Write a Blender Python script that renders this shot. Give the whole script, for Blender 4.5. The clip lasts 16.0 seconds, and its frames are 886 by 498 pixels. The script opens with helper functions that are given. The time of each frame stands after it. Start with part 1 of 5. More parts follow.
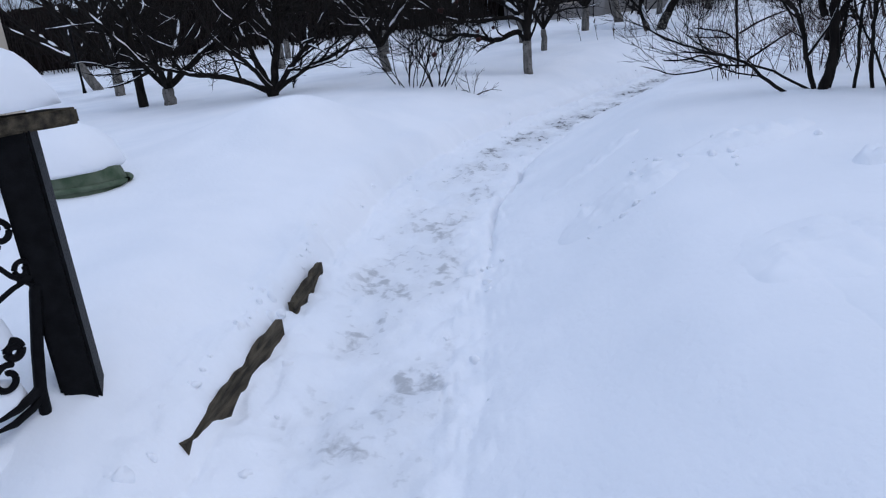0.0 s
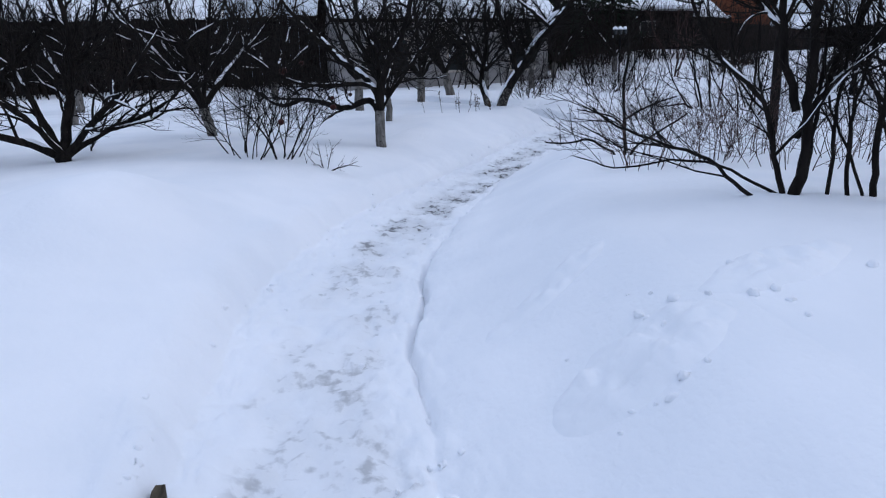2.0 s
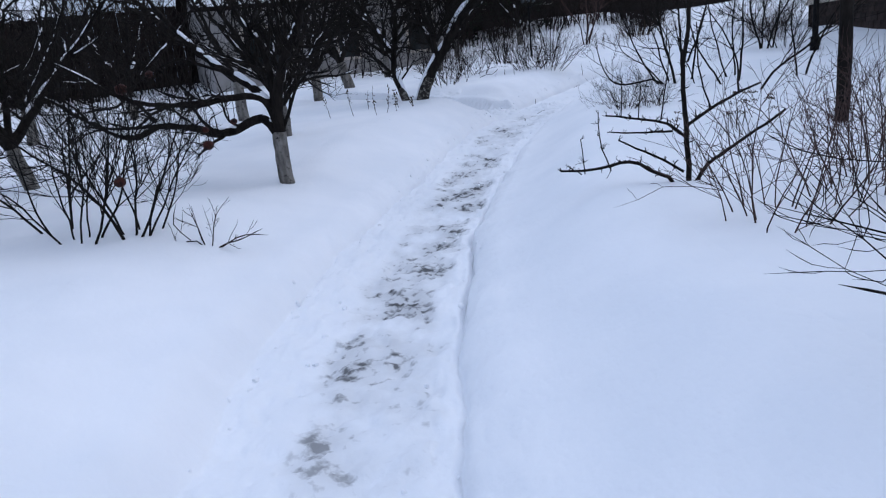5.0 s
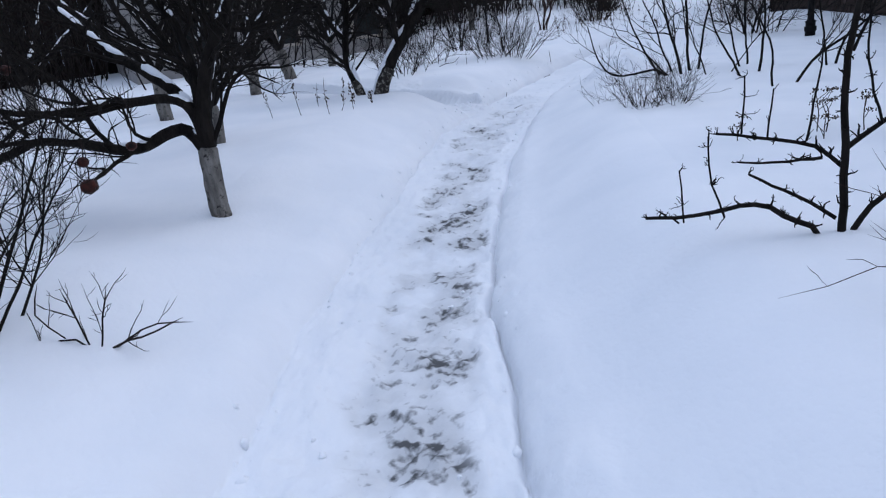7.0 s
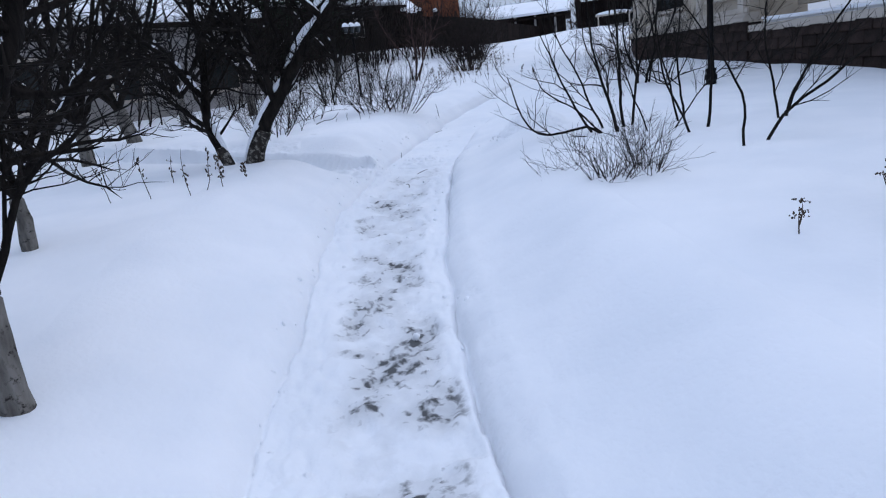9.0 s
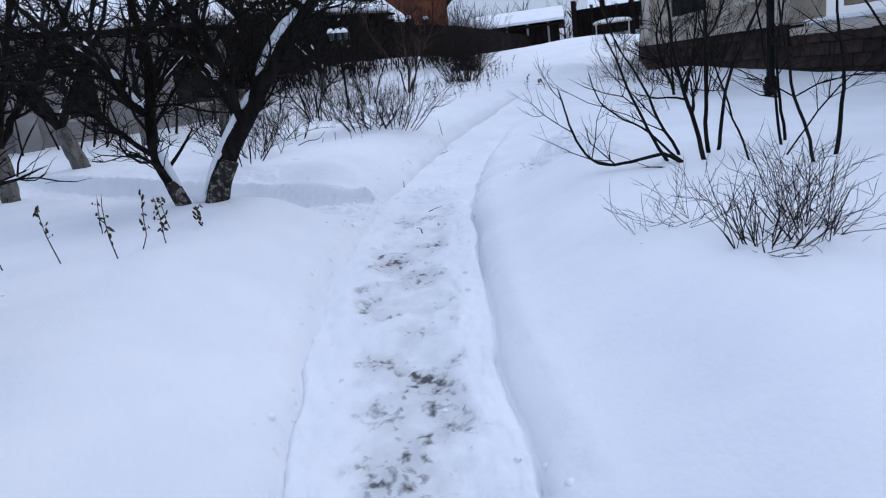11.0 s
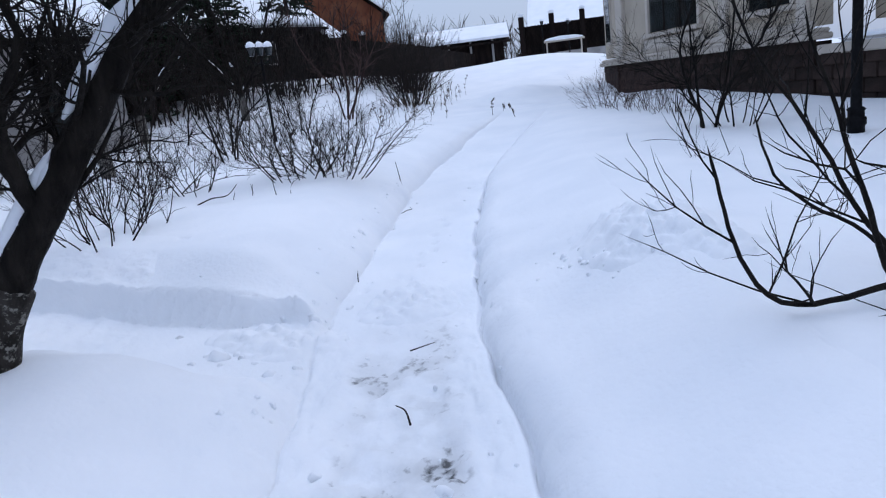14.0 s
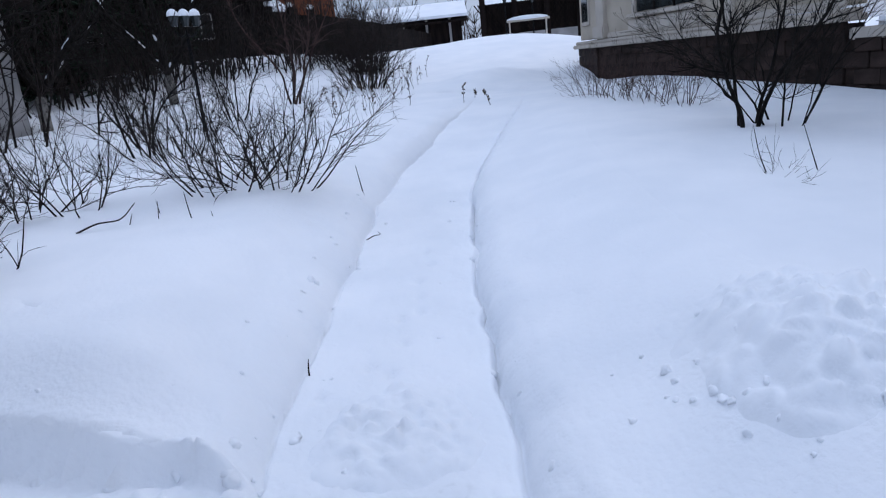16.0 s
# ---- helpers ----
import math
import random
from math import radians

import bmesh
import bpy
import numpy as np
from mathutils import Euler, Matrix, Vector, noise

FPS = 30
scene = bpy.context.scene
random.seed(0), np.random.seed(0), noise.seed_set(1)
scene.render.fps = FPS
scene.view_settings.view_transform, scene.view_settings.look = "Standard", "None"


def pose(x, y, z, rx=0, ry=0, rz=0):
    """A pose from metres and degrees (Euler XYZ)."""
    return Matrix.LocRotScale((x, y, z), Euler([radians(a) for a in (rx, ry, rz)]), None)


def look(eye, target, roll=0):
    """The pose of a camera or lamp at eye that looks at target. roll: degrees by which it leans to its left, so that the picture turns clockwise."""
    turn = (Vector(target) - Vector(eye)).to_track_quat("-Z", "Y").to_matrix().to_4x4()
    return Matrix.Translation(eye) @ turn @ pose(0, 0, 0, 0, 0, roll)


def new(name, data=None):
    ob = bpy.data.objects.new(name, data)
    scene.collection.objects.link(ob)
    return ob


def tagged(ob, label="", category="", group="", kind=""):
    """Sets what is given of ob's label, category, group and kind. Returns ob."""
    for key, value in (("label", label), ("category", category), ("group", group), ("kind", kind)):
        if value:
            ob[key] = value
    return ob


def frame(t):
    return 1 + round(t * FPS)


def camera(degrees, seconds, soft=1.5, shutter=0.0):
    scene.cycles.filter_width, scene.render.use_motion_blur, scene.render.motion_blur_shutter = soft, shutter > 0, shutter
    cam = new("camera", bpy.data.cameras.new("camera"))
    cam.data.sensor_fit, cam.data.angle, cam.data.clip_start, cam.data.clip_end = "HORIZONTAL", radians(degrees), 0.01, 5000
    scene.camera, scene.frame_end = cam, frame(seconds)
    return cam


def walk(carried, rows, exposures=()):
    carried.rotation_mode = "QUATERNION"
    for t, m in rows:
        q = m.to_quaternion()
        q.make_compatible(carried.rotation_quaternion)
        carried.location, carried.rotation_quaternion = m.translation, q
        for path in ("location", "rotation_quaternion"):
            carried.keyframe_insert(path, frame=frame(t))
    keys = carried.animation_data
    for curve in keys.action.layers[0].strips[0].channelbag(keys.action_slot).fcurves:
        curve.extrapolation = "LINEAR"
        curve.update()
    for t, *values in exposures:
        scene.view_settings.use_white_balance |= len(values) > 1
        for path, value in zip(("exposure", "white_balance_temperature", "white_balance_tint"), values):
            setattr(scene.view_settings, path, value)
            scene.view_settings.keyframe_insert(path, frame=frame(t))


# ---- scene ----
cam = camera(66.4, 16.0, soft=1.15)
PATH = [
    (0, (0.002, -0.03, 1.519), (-0.044, 1.873, 0.904), -5.4),
    (0.5, (-0.221, 0.323, 1.519), (0.012, 2.237, 0.987), -5.3),
    (1, (-0.409, 0.666, 1.571), (0.036, 2.556, 1.092), -5.6),
    (1.5, (-0.378, 1.085, 1.583), (0.133, 2.956, 1.096), -4.3),
    (2, (-0.427, 1.545, 1.573), (0.086, 3.42, 1.1), -1.5),
    (2.5, (-0.404, 2.042, 1.617), (0.175, 3.887, 1.106), -3.0),
    (3, (-0.326, 2.574, 1.604), (0.215, 4.43, 1.092), -4.1),
    (3.5, (-0.313, 3.112, 1.656), (0.282, 4.95, 1.138), -5.1),
    (4, (-0.158, 3.605, 1.679), (0.574, 5.394, 1.165), -5.5),
    (4.2, (-0.107, 3.797, 1.716), (0.655, 5.573, 1.202), -6.1),
    (6.3, (0.227, 5.784, 1.802), (1.018, 7.519, 1.199), -6.2),
    (6.5, (0.308, 5.948, 1.804), (1.127, 7.67, 1.201), -6.4),
    (7, (0.423, 6.367, 1.82), (1.341, 8.04, 1.222), -6.4),
    (7.5, (0.498, 6.856, 1.86), (1.521, 8.475, 1.282), -6.5),
    (8, (0.712, 7.283, 1.873), (1.834, 8.845, 1.324), -6.8),
    (8.5, (0.875, 7.761, 1.887), (2.089, 9.262, 1.362), -6.9),
    (8.7, (0.954, 7.967, 1.908), (2.197, 9.444, 1.387), -7.0),
    (10.8, (2.097, 9.814, 1.947), (3.4, 11.25, 1.459), -7.1),
    (11, (2.221, 10.021, 1.934), (3.528, 11.455, 1.448), -7.2),
    (11.5, (2.538, 10.451, 1.963), (3.849, 11.881, 1.477), -7.7),
    (12, (2.911, 10.857, 1.976), (4.239, 12.277, 1.506), -8.0),
    (12.5, (3.243, 11.33, 1.996), (4.597, 12.727, 1.534), -8.0),
    (13, (3.594, 11.699, 2.025), (4.976, 13.071, 1.571), -7.8),
    (13.5, (3.921, 12.104, 2.056), (5.336, 13.444, 1.606), -7.6),
    (14, (4.219, 12.531, 2.098), (5.668, 13.831, 1.639), -7.1),
    (14.5, (4.606, 12.896, 2.098), (6.083, 14.159, 1.626), -6.8),
    (15, (4.887, 13.349, 2.098), (6.388, 14.577, 1.608), -6.5),
    (15.5, (5.231, 13.693, 2.122), (6.748, 14.895, 1.617), -6.5),
    (16, (5.608, 14.039, 2.151), (7.135, 15.219, 1.624), -6.1),
]
walk(cam, [(t, look(eye, target, roll)) for t, eye, target, roll in PATH],
     [(0, -0.16), (1.5, -0.12), (4, -0.02), (6.5, -0.05), (8.5, 0.06), (11, 0.1), (12.5, 0.1), (14, 0.2), (16, 0.09)])


# ---- light ----
world = bpy.data.worlds.new("overcast_sky")
scene.world = world
world.use_nodes = True
wn, wl = world.node_tree.nodes, world.node_tree.links
sky = wn.new("ShaderNodeTexSky")
sky.sky_type, sky.sun_disc = "NISHITA", False
sky.sun_elevation, sky.sun_rotation = radians(45), radians(120)
sky.air_density, sky.dust_density = 1.0, 3.0
cloud = wn.new("ShaderNodeMix")
cloud.data_type = "RGBA"
cloud.inputs["Factor"].default_value = 0.72
cloud.inputs["B"].default_value = (6.3, 7.75, 11.0, 1)
wl.new(sky.outputs[0], cloud.inputs["A"])
# An overcast dome: brighter overhead than at the horizon.
where, split, dome_range, veil = wn.new("ShaderNodeTexCoord"), wn.new("ShaderNodeSeparateXYZ"), wn.new("ShaderNodeMapRange"), wn.new("ShaderNodeMix")
veil.data_type, veil.blend_type = "RGBA", "MULTIPLY"
veil.inputs["Factor"].default_value = 1.0
dome_range.inputs["To Min"].default_value, dome_range.inputs["To Max"].default_value = 0.66, 1.2
wl.new(where.outputs["Generated"], split.inputs[0])
wl.new(split.outputs["Z"], dome_range.inputs["Value"])
wl.new(cloud.outputs["Result"], veil.inputs["A"])
wl.new(dome_range.outputs[0], veil.inputs["B"])
wl.new(veil.outputs["Result"], wn["Background"].inputs["Color"])
wn["Background"].inputs["Strength"].default_value = 0.106
sun = new("sun", bpy.data.lights.new("sun", "SUN"))
sun.data.energy, sun.data.angle, sun.data.color = 0.32, radians(55), (0.95, 0.97, 1.0)
sun.rotation_euler = Vector((0.35, 0.1, 0.85)).to_track_quat("Z", "Y").to_euler()


# ---- materials ----
def material(name, colour, rough=0.9, second=None, scale=8.0, bump=0.3, bump_scale=40.0, metal=0.0, stretch=(1, 1, 1), low=0.35, high=0.65, vary=0.0, sheen=0.12):
    """A surface of two colours mixed by noise at real size, with a fine relief."""
    m = bpy.data.materials.new(name)
    m.use_nodes = True
    n, l = m.node_tree.nodes, m.node_tree.links
    b = n["Principled BSDF"]
    b.inputs["Roughness"].default_value, b.inputs["Metallic"].default_value, b.inputs["Specular IOR Level"].default_value = rough, metal, sheen
    at = n.new("ShaderNodeTexCoord")
    size = n.new("ShaderNodeMapping")
    size.inputs["Scale"].default_value = stretch
    l.new(at.outputs["Object"], size.inputs["Vector"])
    grain = n.new("ShaderNodeTexNoise")
    grain.inputs["Scale"].default_value, grain.inputs["Detail"].default_value = scale, 6
    l.new(size.outputs[0], grain.inputs["Vector"])
    ramp = n.new("ShaderNodeValToRGB")
    ramp.color_ramp.elements[0].position, ramp.color_ramp.elements[1].position = low, high
    ramp.color_ramp.elements[0].color = (*colour, 1)
    ramp.color_ramp.elements[1].color = (*(second or [c * 1.25 for c in colour]), 1)
    l.new(grain.outputs["Fac"], ramp.inputs["Fac"])
    out = ramp.outputs["Color"]
    if vary:
        info, hsv, span = n.new("ShaderNodeObjectInfo"), n.new("ShaderNodeHueSaturation"), n.new("ShaderNodeMapRange")
        span.inputs["To Min"].default_value, span.inputs["To Max"].default_value = 1 - vary, 1 + vary
        l.new(info.outputs["Random"], span.inputs["Value"])
        l.new(span.outputs[0], hsv.inputs["Value"])
        l.new(out, hsv.inputs["Color"])
        out = hsv.outputs["Color"]
    l.new(out, b.inputs["Base Color"])
    fine = n.new("ShaderNodeTexNoise")
    fine.inputs["Scale"].default_value, fine.inputs["Detail"].default_value = bump_scale, 5
    l.new(size.outputs[0], fine.inputs["Vector"])
    relief = n.new("ShaderNodeBump")
    relief.inputs["Strength"].default_value, relief.inputs["Distance"].default_value = bump, 0.02
    l.new(fine.outputs["Fac"], relief.inputs["Height"])
    l.new(relief.outputs[0], b.inputs["Normal"])
    return m


def barked(name, colour, second, pale, share):
    """Rough bark: furrows along the stem and scattered pale lichen."""
    m = material(name, colour, 0.92, second, 16, 1.0, 38, stretch=(1, 1, 0.3))
    n, l = m.node_tree.nodes, m.node_tree.links
    b = n["Principled BSDF"]
    base = b.inputs["Base Color"].links[0].from_socket
    at, spot, cut, mix = n.new("ShaderNodeTexCoord"), n.new("ShaderNodeTexNoise"), n.new("ShaderNodeMapRange"), n.new("ShaderNodeMix")
    spot.inputs["Scale"].default_value, spot.inputs["Detail"].default_value, spot.inputs["Roughness"].default_value = 19.0, 6, 0.7
    cut.inputs["From Min"].default_value, cut.inputs["From Max"].default_value = 0.72 - share, 0.8 - share
    mix.data_type = "RGBA"
    mix.inputs["B"].default_value = (*pale, 1)
    l.new(at.outputs["Object"], spot.inputs["Vector"])
    l.new(spot.outputs["Fac"], cut.inputs["Value"])
    l.new(cut.outputs[0], mix.inputs["Factor"])
    l.new(base, mix.inputs["A"])
    l.new(mix.outputs["Result"], b.inputs["Base Color"])
    b.inputs["Normal"].links[0].from_node.inputs["Distance"].default_value = 0.03
    return m


SNOW = material("snow", (0.84, 0.86, 0.89), 0.75, (0.9, 0.91, 0.93), 1.3, 0.25, 22.0)
BARK = barked("bark", (0.006, 0.005, 0.0045), (0.019, 0.0155, 0.013), (0.1, 0.095, 0.085), 0.05)
FOOT_BARK = barked("foot_bark", (0.018, 0.015, 0.013), (0.05, 0.043, 0.037), (0.23, 0.215, 0.19), 0.2)
TWIG = material("twig", (0.010, 0.008, 0.0075), 0.85, (0.03, 0.022, 0.019), 9, 0.3, 60)
TWIG_RED = material("twig_red", (0.036, 0.022, 0.02), 0.85, (0.08, 0.05, 0.043), 9, 0.3, 60)
WHITEWASH = barked("whitewash", (0.1, 0.092, 0.082), (0.23, 0.215, 0.195), (0.035, 0.03, 0.026), 0.16)
IRON = material("black_iron", (0.004, 0.004, 0.0045), 0.5, (0.008, 0.008, 0.009), 20, 0.2, 90, sheen=0.06)
BOARD = material("weathered_board", (0.035, 0.029, 0.021), 0.9, (0.12, 0.098, 0.068), 6, 0.8, 40, stretch=(6, 0.6, 6))
DARK_WALL = material("dark_timber", (0.005, 0.0035, 0.003), 0.9, (0.014, 0.009, 0.0075), 5, 0.5, 20, stretch=(1, 1, 0.2), vary=0.35)
GREY_WALL = material("grey_render", (0.24, 0.23, 0.22), 0.95, (0.33, 0.31, 0.3), 1.5, 0.4, 30)
SIDING = material("beige_cladding", (0.4, 0.345, 0.275), 0.85, (0.5, 0.435, 0.35), 1.2, 0.3, 40, vary=0.06)
TRIM = material("light_trim", (0.45, 0.4, 0.34), 0.8, (0.54, 0.485, 0.42), 2.0, 0.25, 50)
PLINTH = material("brown_plinth", (0.016, 0.011, 0.009), 0.85, (0.045, 0.03, 0.025), 3.0, 0.7, 30, vary=0.3)
BRICK = material("orange_timber", (0.13, 0.045, 0.025), 0.9, (0.2, 0.075, 0.04), 2.0, 0.5, 20)
GLASS = material("dark_glass", (0.01, 0.012, 0.012), 0.08, (0.03, 0.035, 0.035), 1.5, 0.05, 3, sheen=0.5)
GREEN = material("green_paint", (0.05, 0.08, 0.045), 0.7, (0.13, 0.16, 0.11), 9, 0.4, 30)
FRUIT = material("withered_fruit", (0.008, 0.005, 0.005), 0.6, (0.06, 0.017, 0.012), 30, 0.6, 60)
SEED = material("dry_seed_head", (0.035, 0.025, 0.018), 0.95, (0.09, 0.065, 0.045), 40, 0.5, 80)


# ---- the lie of the snow ----
# Centre line of the shovelled path: x, y, height of its floor.
LINE = [(-0.6, -4, -0.2), (-0.58, 0, -0.06), (-0.57, 2, 0.03), (-0.48, 3.05, 0.06), (-0.27, 4.75, 0.16), (0.1, 6.1, 0.215), (0.85, 7.8, 0.24),
        (1.75, 9.4, 0.245), (2.65, 10.7, 0.265), (3.7, 12.1, 0.34), (4.45, 13.05, 0.42), (5.3, 14.0, 0.51), (6.3, 14.95, 0.55),
        (7.4, 15.85, 0.6), (9.0, 17.1, 0.7), (10.1, 17.85, 0.76), (11.8, 18.9, 0.88), (13.6, 19.7, 1.02), (16, 20.7, 1.2), (18.5, 21.9, 1.4)]
BRANCH = [(6.75, 15.5, 0.57), (6.35, 16.5, 0.62), (6.05, 17.2, 0.66), (5.6, 18.5, 0.74), (5.0, 20.3, 0.88), (4.4, 22.5, 1.05), (4.1, 24, 1.15)]
# Mounds and hollows: x, y, height, width, depth.
MOUNDS = [(-1.5, 6.7, 0.36, 0.95, 1.1), (2.6, 4.6, 0.2, 1.6, 2.2), (1.4, 11.9, -0.14, 1.2, 1.8), (30.0, 28.0, 0.95, 5.0, 5.0), (20.0, 35.0, 1.0, 8.0, 6.5), (-1.68, 1.5, -0.3, 0.42, 0.42), (-1.3, 2.25, 0.05, 0.3, 0.3),
          (9.3, 20.8, 0.12, 1.5, 1.5), (-3.6, 5.2, 0.12, 1.5, 1.2), (0, 36, 0.5, 30, 7), (8.1, 14.45, 0.18, 0.5, 0.55), (20.3, 23.4, 0.3, 1.6, 0.8), (21.2, 21.0, -0.22, 0.9, 0.9)] 


def smooth(a, b, v):
    u = np.clip((v - a) / (b - a), 0, 1)
    return u * u * (3 - 2 * u)


def speckle(x, y, seed=0):
    """Smooth random heights about nought, one lump a metre."""
    i, j = np.floor(x).astype(np.int64), np.floor(y).astype(np.int64)
    u, v = x - i, y - j
    u, v = u * u * (3 - 2 * u), v * v * (3 - 2 * v)

    def lot(a, b):
        k = (a * 374761393 + b * 668265263 + seed * 974711) & 0x7FFFFFFF
        k = ((k ^ (k >> 13)) * 1274126177) & 0x7FFFFFFF
        return (k ^ (k >> 16)) % 10007 / 5003.5 - 1

    return (lot(i, j) * (1 - u) + lot(i + 1, j) * u) * (1 - v) + (lot(i, j + 1) * (1 - u) + lot(i + 1, j + 1) * u) * v


def dense(points, step):
    """The points of a smooth line through the given ones, evenly spaced."""
    p = np.array(points, float)
    at = np.r_[0, np.cumsum(np.linalg.norm(np.diff(p, axis=0), axis=1))]
    fine = np.linspace(0, at[-1], max(4, int(at[-1] / step) + 1))
    m = np.gradient(p, at, axis=0)
    k = np.clip(np.searchsorted(at, fine, side="right") - 1, 0, len(p) - 2)
    h = (at[k + 1] - at[k])[:, None]
    u = (fine - at[k])[:, None] / h
    return (2 * u**3 - 3 * u**2 + 1) * p[k] + (u**3 - 2 * u**2 + u) * h * m[k] + (-2 * u**3 + 3 * u**2) * p[k + 1] + (u**3 - u**2) * h * m[k + 1]


def nearest(line, x, y):
    """How far points lie from a line (to its left: plus), the floor there, and how far along it."""
    way = np.gradient(line[:, :2], axis=0)
    way /= np.linalg.norm(way, axis=1)[:, None]
    gap = np.hypot(*np.diff(line[:, :2], axis=0).T).mean()
    rise = np.gradient(line[:, 2]) / gap
    d, z, s = np.empty(len(x)), np.empty(len(x)), np.empty(len(x))
    for a in range(0, len(x), 4000):
        b = slice(a, a + 4000)
        off = np.stack([x[b], y[b]], -1)[:, None] - line[None, :, :2]
        n = (off**2).sum(-1).argmin(1)
        o, w = off[np.arange(len(n)), n], way[n]
        along = (w * o).sum(-1)
        side = w[:, 0] * o[:, 1] - w[:, 1] * o[:, 0]
        past = ((n == 0) & (along < 0)) | ((n == len(line) - 1) & (along > 0))
        d[b] = np.where(past, np.hypot(o[:, 0], o[:, 1]) * np.where(side >= 0, 1, -1), side)
        z[b], s[b] = line[n, 2] + rise[n] * np.where(past, 0, along), (n + np.where(past, 0, along) / gap) / len(line)
    return d, z, s


MAIN, SIDE = dense(LINE, 0.12), dense(BRANCH, 0.12)


def open_snow(x, y):
    """Height of the untouched snow."""
    z = 0.48 + 0.02 * np.clip(x, -15, 30) + 0.029 * np.clip(y, -6, 45)
    for cx, cy, h, w, dp in MOUNDS:
        z = z + h * np.exp(-(((x - cx) / w) ** 2 + ((y - cy) / dp) ** 2))
    z = z + 0.035 * speckle(x * 0.45, y * 0.45) + 0.014 * speckle(x * 1.1, y * 1.1, 3) + 0.004 * speckle(x * 3, y * 3, 5)
    return z


# Half widths of the path to its left and right edge, by y.
LEFT_Y, LEFT_HALF = (4, 5, 8, 10.5, 11.5, 14, 16.5, 17.3), (0.46, 0.5, 0.62, 0.62, 0.53, 0.48, 0.5, 0.38)
RIGHT_Y, RIGHT_HALF = (4, 8, 11, 12.4, 13.3, 14.2, 15.2, 17), (0.55, 0.53, 0.55, 0.6, 0.68, 0.68, 0.58, 0.57)


def ground_z(x, y):
    x, y = np.atleast_1d(np.asarray(x, float)), np.atleast_1d(np.asarray(y, float))
    z = open_snow(x, y)
    for line, main in ((SIDE, False), (MAIN, True)):
        d, floor, s = nearest(line, x, y)
        late = smooth(14.0, 15.5, y)
        wob = 0.04 * speckle(x * 1.6, y * 1.6, 7) + 0.02 * speckle(x * 4.5, y * 4.5, 8) + 0.009 * speckle(x * 11, y * 11, 9)
        u = np.abs(d) + wob
        if main:
            half = np.where(d > 0, np.interp(y, LEFT_Y, LEFT_HALF), np.interp(y, RIGHT_Y, RIGHT_HALF))
            wall = np.where(d > 0, 0.26 - 0.02 * late, np.interp(y, (5, 9), (0.34, 0.23)))
            lip = np.minimum(floor + np.where(d > 0, np.interp(y, (4, 6, 9, 12), (0.24, 0.26, 0.22, 0.19)), np.interp(y, (4, 7, 10, 13), (0.1, 0.14, 0.17, 0.18))), z)
            reach = np.where(d > 0, 1.2 - 0.3 * late - 0.5 * (1 - smooth(3.0, 4.6, y)), 1.2)
        else:
            half = 0.36 + 0 * late
            wall = np.where(d > 0, 0.6, 0.07)
            lip = np.minimum(floor + np.where(d > 0, 0.16, 0.26), z)
            reach = np.where(d > 0, 0.9, 0.5)
        if main:
            early = (d > 0) * (1 - smooth(3.9, 4.6, y))
            half, wall = half + early * (0.43 - half), wall + early * (0.12 - wall)
            floor = floor + early * 0.09 * smooth(0.1, 0.43, u)
        bank = lip + (z - lip) * smooth(half + 0.06, half + reach, u)
        climb = smooth(half, half + wall, u)
        if main:
            # A cut that stands steep at its foot and leans back above.
            climb = 1 - (1 - np.clip((u - half) / wall, 0, 1)) ** 2.2
        cut = floor + (bank - floor) * climb
        if main:
            crack = np.where(d > 0, smooth(8.0, 11.0, y), smooth(3.5, 5.5, y)) * np.clip(0.75 + 0.6 * speckle(x * 1.3, y * 1.3, 17), 0.45, 1)
            cut = cut - np.where(d > 0, 0.06, 0.11) * crack * np.exp(-((u - half - 0.002) / np.where(d > 0, 0.014, 0.018)) ** 2)
        keep = 1 - smooth(0.8 if main else 0.65, 0.97 if main else 0.95, s)
        z = np.where(u < half + reach, z + (np.minimum(cut, z) - z) * keep, z)
    return z


def height(x, y):
    return float(ground_z([x], [y])[0])


# ---- building helpers ----
def part(name, data, mat, parent, label="", kind=""):
    """Links a mesh (a bmesh, or lists of corners and faces) as one object under a thing."""
    me = bpy.data.meshes.new(name)
    if isinstance(data, Wood):
        v, f = data.mesh()
        me.vertices.add(len(v))
        me.vertices.foreach_set("co", v.astype(np.float32).ravel())
        me.loops.add(f.size)
        me.loops.foreach_set("vertex_index", f.astype(np.int32).ravel())
        me.polygons.add(len(f))
        me.polygons.foreach_set("loop_start", np.arange(0, f.size, 4, dtype=np.int32))
        me.polygons.foreach_set("use_smooth", np.ones(len(f), bool))
        me.update(calc_edges=True)
    elif isinstance(data, tuple):
        me.from_pydata([tuple(v) for v in data[0]], [], data[1])
    else:
        data.to_mesh(me)
        data.free()
    me.materials.append(mat)
    ob = new(name, me)
    ob.parent = parent
    return tagged(ob, label, kind=kind)


def thing(name, at, label, category, group="", kind=""):
    ob = new(name)
    ob.location = at
    ob.empty_display_size = 0.1
    return tagged(ob, label, category, group, kind)


def box(bm, size, at=(0, 0, 0), turn=(0, 0, 0), bevel=0.0):
    """A box of that size about its middle, with bevelled edges."""
    m = pose(*at, *turn) @ Matrix.Diagonal((*size, 1))
    made = bmesh.ops.create_cube(bm, size=1, matrix=m)["verts"]
    if bevel:
        edges = list({e for v in made for e in v.link_edges})
        bmesh.ops.bevel(bm, geom=edges, offset=bevel, segments=2, affect="EDGES")
    return bm


